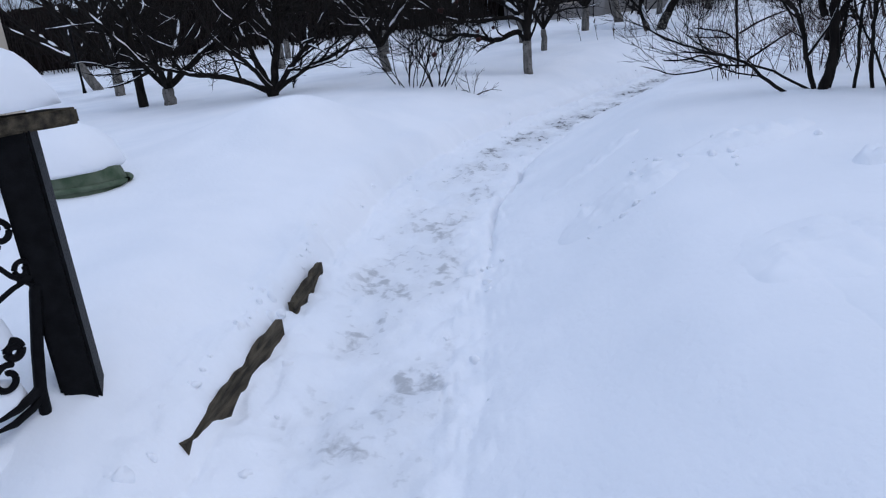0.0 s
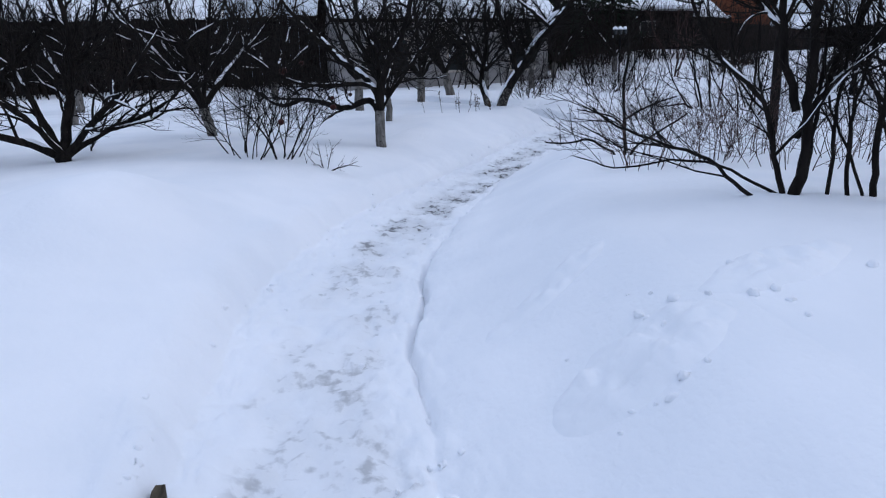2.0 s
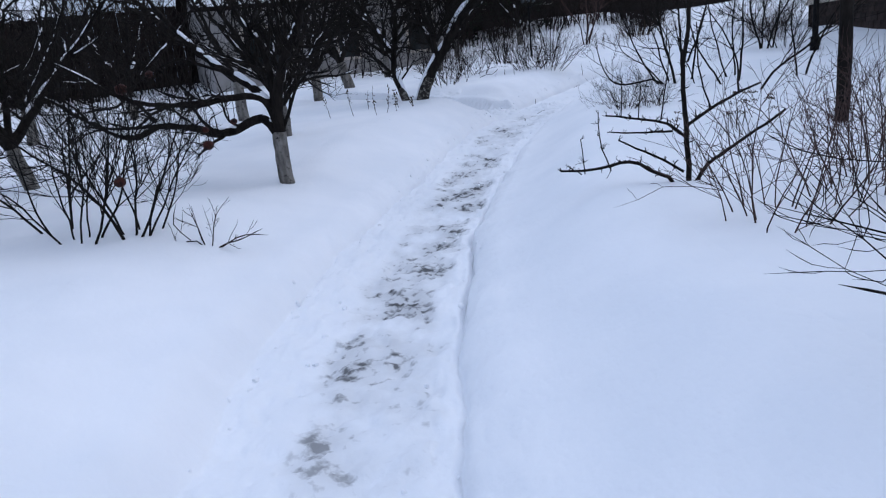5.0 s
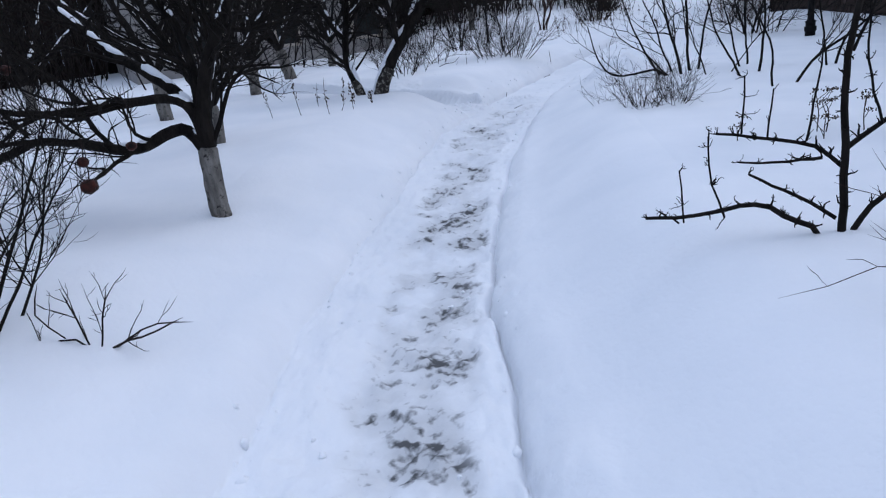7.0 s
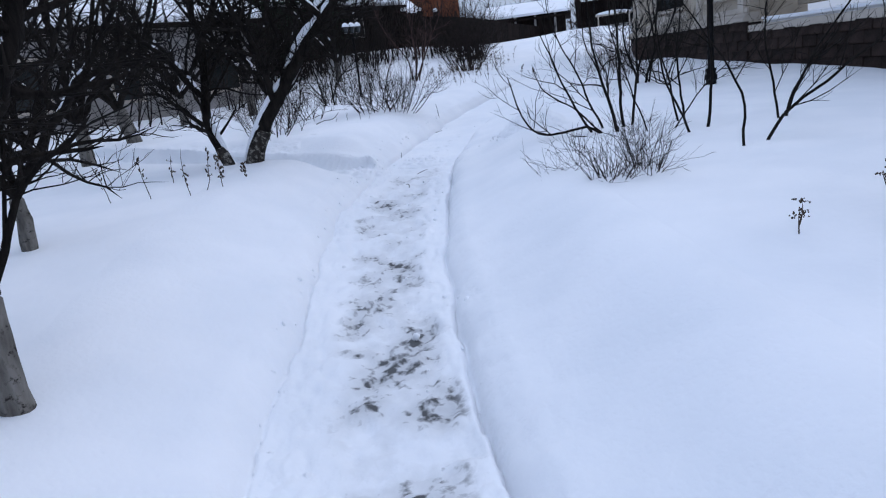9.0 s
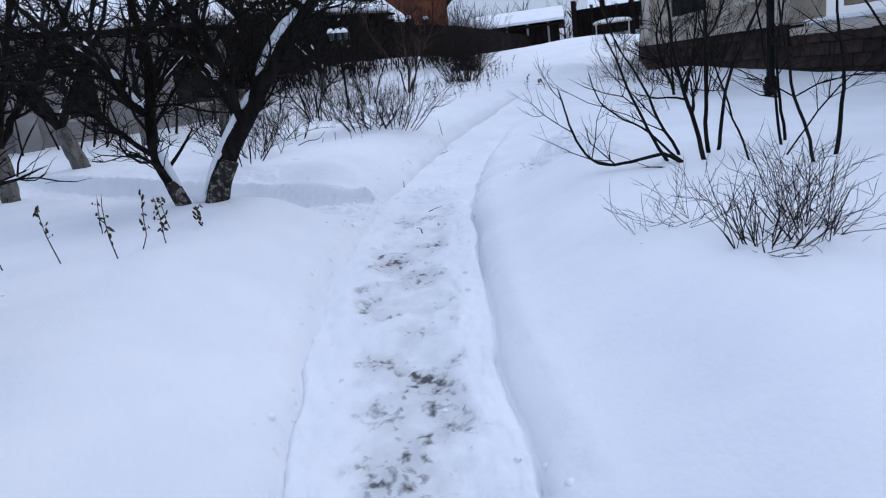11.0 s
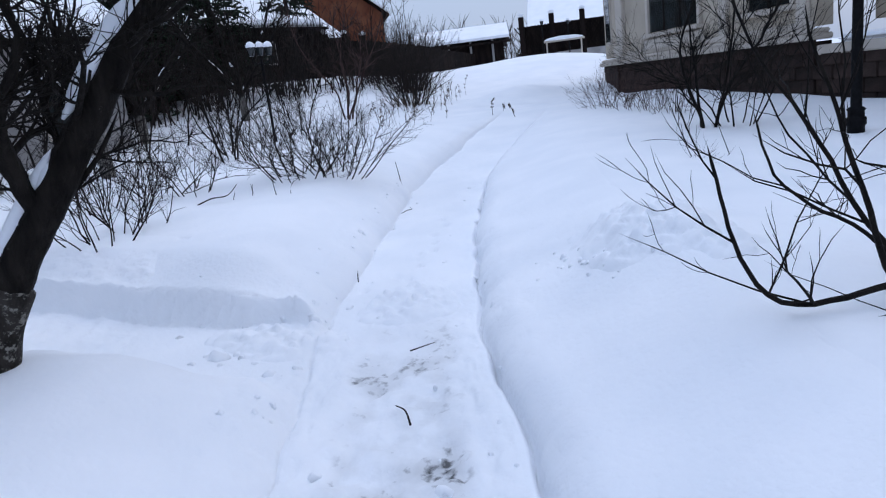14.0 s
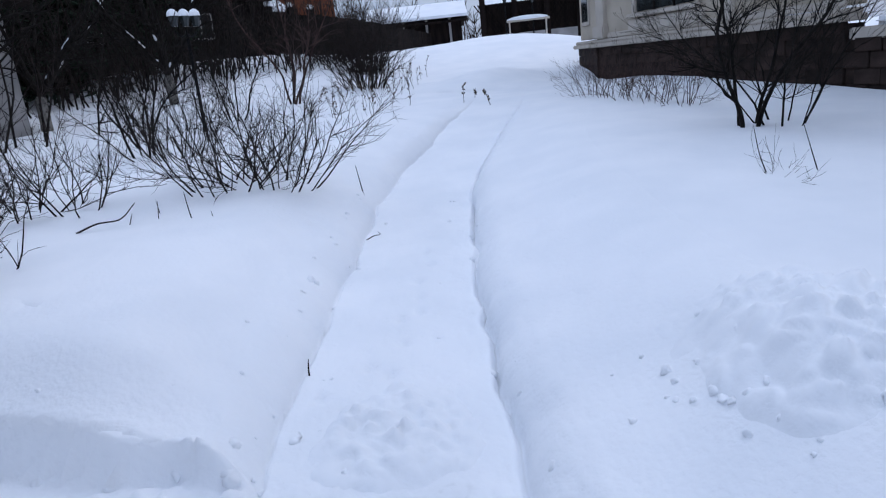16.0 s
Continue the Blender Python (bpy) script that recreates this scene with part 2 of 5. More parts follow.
def boxed(size, at=(0, 0, 0), turn=(0, 0, 0), bevel=0.0):
    return box(bmesh.new(), size, at, turn, bevel)


class Wood:
    """Tapered tubes gathered into one mesh."""

    def __init__(self):
        self.v = []

    def tube(self, pts, radii, sides):
        self.v.append((np.asarray(pts, float), np.asarray(radii, float), sides))

    def mesh(self):
        """Corners and four-cornered faces of all tubes, those alike worked out together."""
        lots = {}
        for pts, radii, sides in self.v:
            lots.setdefault((len(pts), sides), []).append((pts, radii))
        corners, faces, o = [], [], 0
        for (n, sides), lot in lots.items():
            p, r = np.stack([a for a, _ in lot]), np.stack([b for _, b in lot])
            r[:, -1] *= 0.15
            way = np.gradient(p, axis=1)
            way /= np.linalg.norm(way, axis=2)[..., None] + 1e-9
            steep = np.abs(way[..., 2]).mean(1) > 0.75
            ref = np.where(steep[:, None, None], np.array([1.0, 0, 0]), np.array([0, 0, 1.0]))
            a = np.cross(way, np.broadcast_to(ref, way.shape))
            a /= np.linalg.norm(a, axis=2)[..., None] + 1e-9
            b = np.cross(way, a)
            ang = np.arange(sides) * 2 * math.pi / sides
            ring = p[:, :, None] + r[:, :, None, None] * (np.cos(ang)[:, None] * a[:, :, None] + np.sin(ang)[:, None] * b[:, :, None])
            corners.append(ring.reshape(-1, 3))
            i = (np.arange(n - 1)[:, None] * sides + np.arange(sides)[None]).ravel()
            k = (np.arange(n - 1)[:, None] * sides + (np.arange(sides)[None] + 1) % sides).ravel()
            quad = np.stack([i, k, k + sides, i + sides], -1)
            faces.append((quad[None] + o + (np.arange(len(lot)) * n * sides)[:, None, None]).reshape(-1, 4))
            o += len(lot) * n * sides
        return np.concatenate(corners), np.concatenate(faces)


def turned(rng, d, angle):
    """A direction at that angle from d, to a random side."""
    x, y, z = (float(c) for c in d)
    n = math.sqrt(x * x + y * y + z * z) + 1e-9
    x, y, z = x / n, y / n, z / n
    p, q, r = rng.normal(size=3).tolist()
    a, b, c = y * r - z * q, z * p - x * r, x * q - y * p
    n = math.sqrt(a * a + b * b + c * c) + 1e-9
    u, v = math.cos(angle), math.sin(angle) / n
    return np.array([x * u + a * v, y * u + b * v, z * u + c * v])


def bent(rng, start, d, length, jitter, up, step):
    n = max(3, int(length / step) + 1)
    x, y, z = (float(c) for c in d)
    a, b, c = (float(v) for v in start)
    pts, lift, far = [(a, b, c)], up / n, length / n
    for p, q, r in (rng.normal(size=(n, 3)) * jitter).tolist():
        x, y, z = x + p, y + q, z + r + lift
        k = 1 / (math.sqrt(x * x + y * y + z * z) + 1e-9)
        x, y, z = x * k, y * k, z * k
        a, b, c = a + x * far, b + y * far, c + z * far
        pts.append((a, b, c))
    return np.array(pts)


def shoots(rng, wood, pts, r0, r1, style, level, snow=None):
    """Lays a branch along pts and lets shoots grow from it, down to the style's depth."""
    radii = np.linspace(r0, r1, len(pts))
    if style.get("blunt"):
        pts, radii = np.vstack([pts, pts[-1] + (pts[-1] - pts[-2]) * 0.1]), np.r_[radii, radii[-1]]
    wood.tube(pts, radii, 7 if r0 > 0.03 else 5 if r0 > 0.012 else 3)
    if snow is not None and r0 > style.get("snow", 0.011):
        lay_snow(rng, snow if r0 > style.get("bare_twigs", 0) else Wood(), pts, radii)
    if level >= len(style["kids"]):
        return
    span = np.linalg.norm(np.diff(pts, axis=0), axis=1).sum()
    for k in range(max(1, int(rng.poisson(style["kids"][level] * min(1.6, span / style["span"][level]))))):
        u = rng.uniform(0.18 if level else style.get("bare", 0.3), 1.0)
        i = min(len(pts) - 2, int(u * (len(pts) - 1)))
        d = turned(rng, pts[i + 1] - pts[i], radians(rng.uniform(*style["angle"])))
        if d[2] < -0.25:
            d[2] *= -0.6
        length = style["span"][level] * style["ratio"] * rng.uniform(0.5, 1.3) * (1.15 - 0.55 * u)
        r = min(radii[i] * 0.62, style["thick"][level]) * rng.uniform(0.75, 1.1)
        sub = bent(rng, pts[i], d, length, style["jitter"], style["up"], length / (5.5 if r > 0.008 else 3.5))
        shoots(rng, wood, sub, r, max(0.0016, r * 0.35), style, level + 1, snow)


def lay_snow(rng, snow, pts, radii):
    """Caps of snow on the flatter stretches of a branch."""
    run = []
    for i in range(len(pts) - 1):
        d = pts[i + 1] - pts[i]
        flat = np.linalg.norm(d[:2]) / (np.linalg.norm(d) + 1e-9)
        if flat > 0.45 and rng.random() < 0.7:
            run = run or [i]
            run.append(i + 1)
        if (flat <= 0.45 or rng.random() < 0.3 or i == len(pts) - 2) and run:
            if len(run) > 2:
                p, r = pts[run].copy(), radii[run] * 0.8
                p[:, 2] += radii[run] * 0.75
                r = r * np.r_[0.3, rng.uniform(0.75, 1.15, len(r) - 2), 0.3]
                snow.tube(p, r, 6)
            run = []


APPLE = dict(kids=(11, 8, 5), span=(1.6, 0.8, 0.4), ratio=0.62, angle=(25, 70), jitter=0.2, up=0.22, thick=(0.022, 0.009, 0.004), bare=0.15)
SHRUB = dict(kids=(8, 5, 3), span=(1.4, 0.6, 0.3), ratio=0.55, angle=(22, 58), jitter=0.16, up=0.3, thick=(0.012, 0.006, 0.003), bare=0.2)
CANE = dict(kids=(6, 3), span=(1.0, 0.4), ratio=0.55, angle=(20, 60), jitter=0.2, up=0.25, thick=(0.006, 0.003), bare=0.25)
THICK = dict(kids=(8, 4), span=(0.9, 0.4), ratio=0.55, angle=(20, 60), jitter=0.2, up=0.25, thick=(0.006, 0.0035), bare=0.2)
SPUR = dict(blunt=True, stout=1.0, taper=0.55, kids=(30, 3), span=(1.0, 0.45), ratio=0.055, angle=(40, 95), jitter=0.35, up=0.4, thick=(0.007, 0.0065), bare=0.12)


def plant(name, label, category, x, y, stems, style, seed, mat=TWIG, group="", snowy=False, sink=0.08, stem_name="stem"):
    """A shrub or tree of stems: (dx, dy, lean x, lean y, length, radius, bend up), or a list of points with radii for a shaped one."""
    rng = np.random.default_rng(seed)
    at = thing(name, (x, y, height(x, y) - 0.02), label, category, group)
    for dx, dy, lx, ly, length, r, up in stems:
        wood, snow = Wood(), Wood() if snowy else None
        foot = height(x + dx, y + dy) - at.location.z
        pts = bent(rng, (dx, dy, foot - sink), (lx, ly, 1.0), length, style["jitter"] * 0.6, up, 0.12)
        shoots(rng, wood, pts, r, r * 0.3, style, 0, snow)
        limb = part(stem_name, wood, mat, at)
        if snow and snow.v:
            part("snow_cap", snow, SNOW, limb, "thin white snow lying on the branch", "stuff")
    return at


def fan(rng_seed, n, spread, length, r, lean=0.6, up=0.4):
    """n stems that stand round a foot and lean outwards."""
    rng = np.random.default_rng(rng_seed)
    out = []
    for k in range(n):
        a = 2 * math.pi * (k + rng.uniform(-0.3, 0.3)) / n
        q = rng.uniform(0.25, 1.0)
        out.append((math.cos(a) * spread * q, math.sin(a) * spread * q, math.cos(a) * lean * q, math.sin(a) * lean * q, length * rng.uniform(0.7, 1.1), r * rng.uniform(0.7, 1.15), up))
    return out


# ---- ground ----
def snow_sheet():
    """The open snow out to the horizon, in cells that widen with distance; it dips under the finer strip along the path."""
    far = np.array([3, 8, 18, 35, 70, 150, 350, 900, 2200.0])
    xs = np.r_[(-12 - far)[::-1], np.arange(-12, -5, 0.4), np.arange(-5, 14, 0.15), np.arange(14, 40, 0.32), 40 + far]
    ys = np.r_[(-6 - far)[::-1], np.arange(-6, -2, 0.4), np.arange(-2, 22, 0.15), np.arange(22, 40, 0.32), 40 + far]
    gx, gy = np.meshgrid(xs, ys)
    x, y = gx.ravel(), gy.ravel()
    z = ground_z(x, y)
    d, _, s = nearest(MAIN, x, y)
    z = np.where((np.abs(d) < 1.6) & (s > 0.002) & (s < 0.99), z - 0.3, z)
    e, _, r = nearest(SIDE, x, y)
    z = np.where((np.abs(e) < 1.05) & (np.abs(d) >= 1.6) & (r > 0.01) & (r < 0.77), z - 0.25, z)
    n = len(xs)
    faces = [(j * n + i, j * n + i + 1, (j + 1) * n + i + 1, (j + 1) * n + i) for j in range(len(ys) - 1) for i in range(n - 1)]
    ob = part("ground", (np.stack([x, y, z], -1).tolist(), faces), SNOW, None)
    ob.data.polygons.foreach_set("use_smooth", [True] * len(faces))
    return tagged(ob, "deep smooth white snow over a rising garden", "ground", kind="structure")


def trodden_snow():
    """Snow of the path: white crust with grey trodden slush where feet went."""
    m = material("trodden_snow", (0.84, 0.86, 0.89), 0.75, (0.9, 0.91, 0.93), 1.3, 0.35, 30.0)
    n, l = m.node_tree.nodes, m.node_tree.links
    b = n["Principled BSDF"]
    snow = b.inputs["Base Color"].links[0].from_socket
    at, tread = n.new("ShaderNodeTexCoord"), n.new("ShaderNodeAttribute")
    tread.attribute_name = "tread"
    blot, fleck = n.new("ShaderNodeTexNoise"), n.new("ShaderNodeTexNoise")
    blot.inputs["Scale"].default_value, blot.inputs["Detail"].default_value = 2.6, 5
    fleck.inputs["Scale"].default_value, fleck.inputs["Detail"].default_value = 15.0, 6
    l.new(at.outputs["Object"], blot.inputs["Vector"])
    l.new(at.outputs["Object"], fleck.inputs["Vector"])
    # Wet grey wash over the trodden strip, then dark flecks of bare ground where the boots broke through.
    both, cut, part_of, wash, wet = (n.new(k) for k in ("ShaderNodeMath", "ShaderNodeMapRange", "ShaderNodeMath", "ShaderNodeMapRange", "ShaderNodeMath"))
    both.operation, part_of.operation, wet.operation = "MULTIPLY", "MULTIPLY", "MULTIPLY"
    l.new(blot.outputs["Fac"], both.inputs[0])
    l.new(fleck.outputs["Fac"], both.inputs[1])
    cut.inputs["From Min"].default_value, cut.inputs["From Max"].default_value = 0.288, 0.39
    wash.inputs["From Min"].default_value, wash.inputs["From Max"].default_value = 0.36, 0.66
    l.new(both.outputs[0], cut.inputs["Value"])
    l.new(blot.outputs["Fac"], wash.inputs["Value"])
    for fac, out in ((cut, part_of), (wash, wet)):
        l.new(fac.outputs[0], out.inputs[0])
        l.new(tread.outputs["Fac"], out.inputs[1])
    for fac, colour in ((wet, (0.58, 0.59, 0.605, 1)), (part_of, (0.105, 0.107, 0.11, 1))):
        mix = n.new("ShaderNodeMix")
        mix.data_type = "RGBA"
        mix.inputs["B"].default_value = colour
        l.new(fac.outputs[0], mix.inputs["Factor"])
        l.new(snow, mix.inputs["A"])
        snow = mix.outputs["Result"]
    l.new(snow, b.inputs["Base Color"])
    return m


# Small paw prints on the untrodden end of the path.
PRINTS = [(7.95, 16.28), (8.26, 16.44), (8.51, 16.66), (8.84, 16.77), (9.07, 16.96), (7.96, 16.43), (7.6, 16.44), (8.65, 16.62), (9.4, 17.1), (9.6, 17.3)]


def path_strip(points, first, last, wide, label, trod):
    """A shovelled path with its banks, in fine cells: a trench with crumbled edges and a trodden, lumpy floor."""
    line = dense(points, 0.036)[first:last]
    way = np.gradient(line[:, :2], axis=0)
    way /= np.linalg.norm(way, axis=1)[:, None]
    across = np.r_[np.linspace(-wide, -1.05, 12)[:-1], np.arange(-1.05, -0.82, 0.035), np.arange(-0.82, -0.4, 0.011), np.arange(-0.4, 0.32, 0.027), np.arange(0.32, 0.76, 0.013), np.arange(0.76, 1.04, 0.035), np.linspace(1.05, wide, 12)[1:]]
    side = np.stack([-way[:, 1], way[:, 0]], -1)
    p = line[:, None, :2] + across[None, :, None] * side[:, None]
    x, y = p[..., 0].ravel(), p[..., 1].ravel()
    z = ground_z(x, y)
    main, _, s = nearest(MAIN, x, y)
    d = main if trod else nearest(SIDE, x, y)[0]
    far = np.linalg.norm(p - line[:, None, :2], axis=-1).ravel()
    ragged = np.abs(d + 0.1) + 0.07 * speckle(x * 3.5, y * 3.5, 19) + 0.05 * speckle(x * 9, y * 9, 20)
    tread = (1 - smooth(0.2, 0.36, ragged)) * (1 - smooth(0.60, 0.64, s)) * trod * (0.4 + 0.6 * smooth(6.3, 8.3, y))
    lumps = 0.55 * speckle(x * 6, y * 6, 11) + 0.45 * speckle(x * 14, y * 14, 12) + 0.6 * np.abs(speckle(x * 21, y * 21, 13))
    floor = 1 - smooth(0.45, 0.75, np.abs(d))
    worn = 0.25 + 0.75 * (1 - smooth(0.60, 0.64, s)) if trod else 0.8
    z = z + floor * worn * lumps * 0.04 + (1 - floor) * (1 - smooth(0.7, 1.1, np.abs(d))) * lumps * 0.012
    if trod:
        for px, py in PRINTS:
            z = z - 0.05 * np.exp(-((x - px) ** 2 + (y - py) ** 2) / 0.036**2)
    else:
        z = z - 0.06 * (1 - smooth(1.75, 1.98, np.abs(main)))
    z = z - 0.03 * tread - 0.018 * smooth(wide - 0.4, wide, far) + 0.004
    n = len(across)
    faces = [(j * n + i + 1, j * n + i, (j + 1) * n + i, (j + 1) * n + i + 1) for j in range(len(line) - 1) for i in range(n - 1)]
    ob = part("path", (np.stack([x, y, z], -1).tolist(), faces), TRODDEN, None)
    ob.data.polygons.foreach_set("use_smooth", [True] * len(faces))
    mark = ob.data.attributes.new("tread", "FLOAT", "POINT")
    mark.data.foreach_set("value", tread.astype(np.float32))
    return tagged(ob, label, "path", kind="structure")


TRODDEN = trodden_snow()
snow_sheet()
path_strip(LINE, 50, -8, 2.1, "shovelled garden path of trodden snow with grey slushy patches", 1.0)
path_strip(BRANCH, 0, -50, 1.5, "narrow side path cut through deep snow", 0.0)


# ---- trees and shrubs ----
def apple_tree(x, y, label, limbs, trunk_h, r, seed, lean=(0, 0), bare=WHITEWASH, name="apple_tree"):
    """A fruit tree: a short pale trunk, shaped limbs (each a line of points from the fork), shoots and lying snow."""
    rng = np.random.default_rng(seed)
    at = thing(name, (x, y, height(x, y) - 0.02), label, "tree")
    trunk = Wood()
    pts = np.array([(lean[0] * u, lean[1] * u, -0.15 + (trunk_h + 0.15) * u) for u in np.linspace(0, 1, 9)])
    pts[:, :2] += rng.normal(size=(9, 2)) * 0.006
    trunk.tube(pts, r * (1.08 - 0.16 * np.linspace(0, 1, 9)) * rng.uniform(0.95, 1.06, 9), 12)
    part("trunk", trunk, bare, at, "pale weathered trunk")
    top = pts[-1]
    for shape, r0 in limbs:
        wood, snow = Wood(), Wood()
        line = dense([tuple(top + np.array([0, 0, -0.05]))] + [tuple(top + np.array(q)) for q in shape], 0.12)
        line = line + rng.normal(size=line.shape) * 0.008
        shoots(rng, wood, line, r0, r0 * 0.35, dict(APPLE, kids=(8, 4, 2) if math.hypot(x - 2, y - 10) > 8 else (10, 7, 3), snow=0.05 if math.hypot(x - 2, y - 10) > 8 else 0.018), 0, snow)
        limb = part("limb", wood, BARK, at)
        if snow.v:
            part("snow_cap", snow, SNOW, limb, "white snow lying along the limb", "stuff")
    return at


def spread_limbs(seed, n, reach, rise, r):
    """Limbs for a tree whose shape is only roughly seen."""
    rng = np.random.default_rng(seed)
    out = []
    for k in range(n):
        a = 2 * math.pi * (k + rng.uniform(-0.3, 0.3)) / n
        q, h = reach * rng.uniform(0.6, 1.1), rise * rng.uniform(0.7, 1.15)
        c, s = math.cos(a), math.sin(a)
        out.append(([(0.35 * q * c, 0.35 * q * s, 0.3 * h), (0.7 * q * c, 0.7 * q * s, 0.62 * h), (q * c, q * s, h)], r * rng.uniform(0.7, 1.1)))
    return out


def shaped(name, label, category, x, y, facing, limbs, style, seed, mat=BARK, snowy=True, trunk=None, twisty=0.008):
    """A plant whose limbs are drawn as lines of (along, up, deep) from its foot, along and deep being turned by facing degrees; trunk: height, radius, material."""
    rng = np.random.default_rng(seed)
    c, s = math.cos(radians(facing)), math.sin(radians(facing))
    at = thing(name, (x, y, height(x, y) - 0.02), label, category)
    if trunk:
        wood, u = Wood(), np.linspace(0, 1, 10)
        wood.tube(np.stack([rng.normal(size=10) * 0.006, rng.normal(size=10) * 0.006, -0.15 + (trunk[0] + 0.18) * u], -1), trunk[1] * (1.05 - 0.12 * u) * rng.uniform(0.96, 1.05, 10), 14)
        part("trunk", wood, trunk[2], at, "pale weathered trunk")
    for line, r0 in limbs:
        wood, snow = Wood(), Wood() if snowy else None
        line = [(a, h, 0) if len(rest) == 0 else (a, h, rest[0]) for a, h, *rest in line]
        pts = dense([(a * c - b * s, a * s + b * c, h) for a, h, b in line], 0.07)
        pts = pts + np.cumsum(rng.normal(size=pts.shape), axis=0) * twisty
        r0 = r0 * style.get("stout", 1.0)
        shoots(rng, wood, pts, r0, max(0.004, r0 * style.get("taper", 0.35)), style, 0, snow)
        limb = part("limb", wood, mat, at)
        if snowy and snow.v:
            part("snow_cap", snow, SNOW, limb, "white snow lying along the limb", "stuff")
    return at


# The tree with the pale trunk beside the path.
shaped("apple_tree", "apple tree with pale trunk, dark limbs and caps of snow", "tree", 1.42, 11.66, -29, [
    ([(0, 0.5), (-0.13, 0.7), (-0.5, 0.6, -0.1), (-0.82, 0.67, -0.15), (-1.14, 0.73, -0.2), (-1.5, 0.63, -0.2), (-1.9, 0.8, -0.2), (-2.4, 1.1, -0.1)], 0.05),
    ([(0, 0.55), (0.0, 0.75), (-0.16, 0.98, 0.1), (-0.42, 1.2, 0.2), (-0.72, 1.37, 0.35), (-1.0, 1.63, 0.4), (-1.4, 2.1, 0.5)], 0.055),
    ([(0, 0.6), (-0.06, 0.85), (-0.36, 0.94, -0.2), (-0.72, 0.94, -0.4), (-1.14, 1.07, -0.7), (-1.6, 1.4, -0.9)], 0.04),
    ([(0.02, 0.55), (0.06, 1.0), (0.16, 1.27), (0.33, 1.66, 0.1), (0.45, 2.05, 0.2), (0.6, 2.7, 0.2)], 0.062),
    ([(0, 0.7), (0, 1.15, 0.05), (-0.07, 1.4, 0.1), (-0.23, 1.63, 0.2), (-0.4, 2.0, 0.3), (-0.5, 2.6, 0.4)], 0.042),
    ([(0.02, 0.55), (0.1, 0.65), (0.2, 0.9), (0.34, 1.07), (0.5, 1.14, -0.05), (0.62, 1.25, -0.05)], 0.022),
    ([(0, 0.7), (0.05, 1.0, 0.25), (0.1, 1.4, 0.6), (0.3, 2.0, 0.9)], 0.04),
], dict(APPLE, kids=(8, 6, 3), snow=0.026), 11, trunk=(0.58, 0.074, WHITEWASH), twisty=0.006)
# The two-stemmed tree by the side path.
shaped("apple_tree", "leaning apple tree with two dark stems and lying snow", "tree", 4.93, 16.31, -43, [
    ([(0.07, -0.2), (0.22, 0.2), (0.52, 0.7), (0.86, 1.15), (1.25, 1.65), (1.62, 2.05), (2.1, 2.8)], 0.105),
    ([(-0.12, -0.2), (-0.2, 0.1), (-0.33, 0.5), (-0.36, 0.9, 0.1), (-0.3, 1.4, 0.2), (-0.4, 2.0, 0.3), (-0.3, 2.8, 0.4)], 0.07),
    ([(-0.33, 0.5), (-0.6, 0.7), (-0.85, 0.95, -0.1), (-1.2, 1.0, -0.1), (-1.4, 1.3)], 0.03),
    ([(0.52, 0.7), (0.3, 1.1, 0.2), (0.0, 1.6, 0.4), (-0.25, 2.3, 0.6)], 0.05),
    ([(1.1, 1.45), (1.22, 1.8, 0.2), (1.35, 2.2, 0.4), (1.5, 2.8, 0.6)], 0.045),
    ([(-0.35, 0.9), (-0.7, 1.3, 0.3), (-1.1, 1.7, 0.6), (-1.5, 2.3, 0.8)], 0.035),
    ([(-0.36, 0.9), (-0.6, 1.35, -0.2), (-0.95, 1.8, -0.35), (-1.3, 2.5, -0.4)], 0.04), ([(-0.3, 1.4), (0.05, 1.9, -0.2), (0.25, 2.4, -0.3), (0.3, 3.0, -0.3)], 0.04),
    ([(0.52, 0.7), (0.5, 1.25, -0.25), (0.3, 1.9, -0.45), (0.2, 2.8, -0.6)], 0.045), ([(1.25, 1.65), (0.9, 2.0, -0.2), (0.5, 2.4, -0.3), (0.2, 3.0, -0.3)], 0.04),
], dict(APPLE, bare_twigs=0.034), 12, twisty=0.005)
# Snow that clings to the upper side of the leaning stem and fills its fork.
TREE_B = [ob for ob in scene.objects if ob.get("label", "").startswith("leaning apple tree with two")][0]
snow = Wood()
c43, s43 = math.cos(radians(-43)), math.sin(radians(-43))
for run in ([(0.03, 0.08), (0.19, 0.35), (0.44, 0.72), (0.65, 1.0)], [(0.73, 1.12), (0.91, 1.35), (1.11, 1.6)], [(1.18, 1.75), (1.32, 1.88), (1.47, 1.98)], [(-0.1, 0.1), (0.0, 0.05), (0.08, 0.1)], [(-0.17, 0.16), (-0.27, 0.45), (-0.3, 0.62)]):
    line = dense([(a * c43, a * s43, h) for a, h in run], 0.05)
    snow.tube(line, 0.044 * (1 - 0.85 * np.abs(np.linspace(-1, 1, len(line))) ** 3), 8)
for run, r in (([(0.07, -0.2), (0.145, 0.0), (0.22, 0.2), (0.36, 0.42)], 0.112), ([(-0.12, -0.2), (-0.16, -0.05), (-0.2, 0.1), (-0.265, 0.28)], 0.077)):
    foot = Wood()
    line = dense([(a * c43, a * s43, h) for a, h in run], 0.04)
    foot.tube(line, np.linspace(r * 1.1, r * 0.8, len(line)), 14)
    part("trunk_foot", foot, FOOT_BARK, TREE_B, "pale scaly bark at the trunk's foot")
part("snow_cap", snow, SNOW, TREE_B, "white snow clinging to the leaning stem", "stuff")
apple_tree(5.6, 22.1, "old apple tree with a pale trunk foot", spread_limbs(3, 6, 1.7, 2.0, 0.07), 0.75, 0.13, 13, lean=(-0.2, 0))
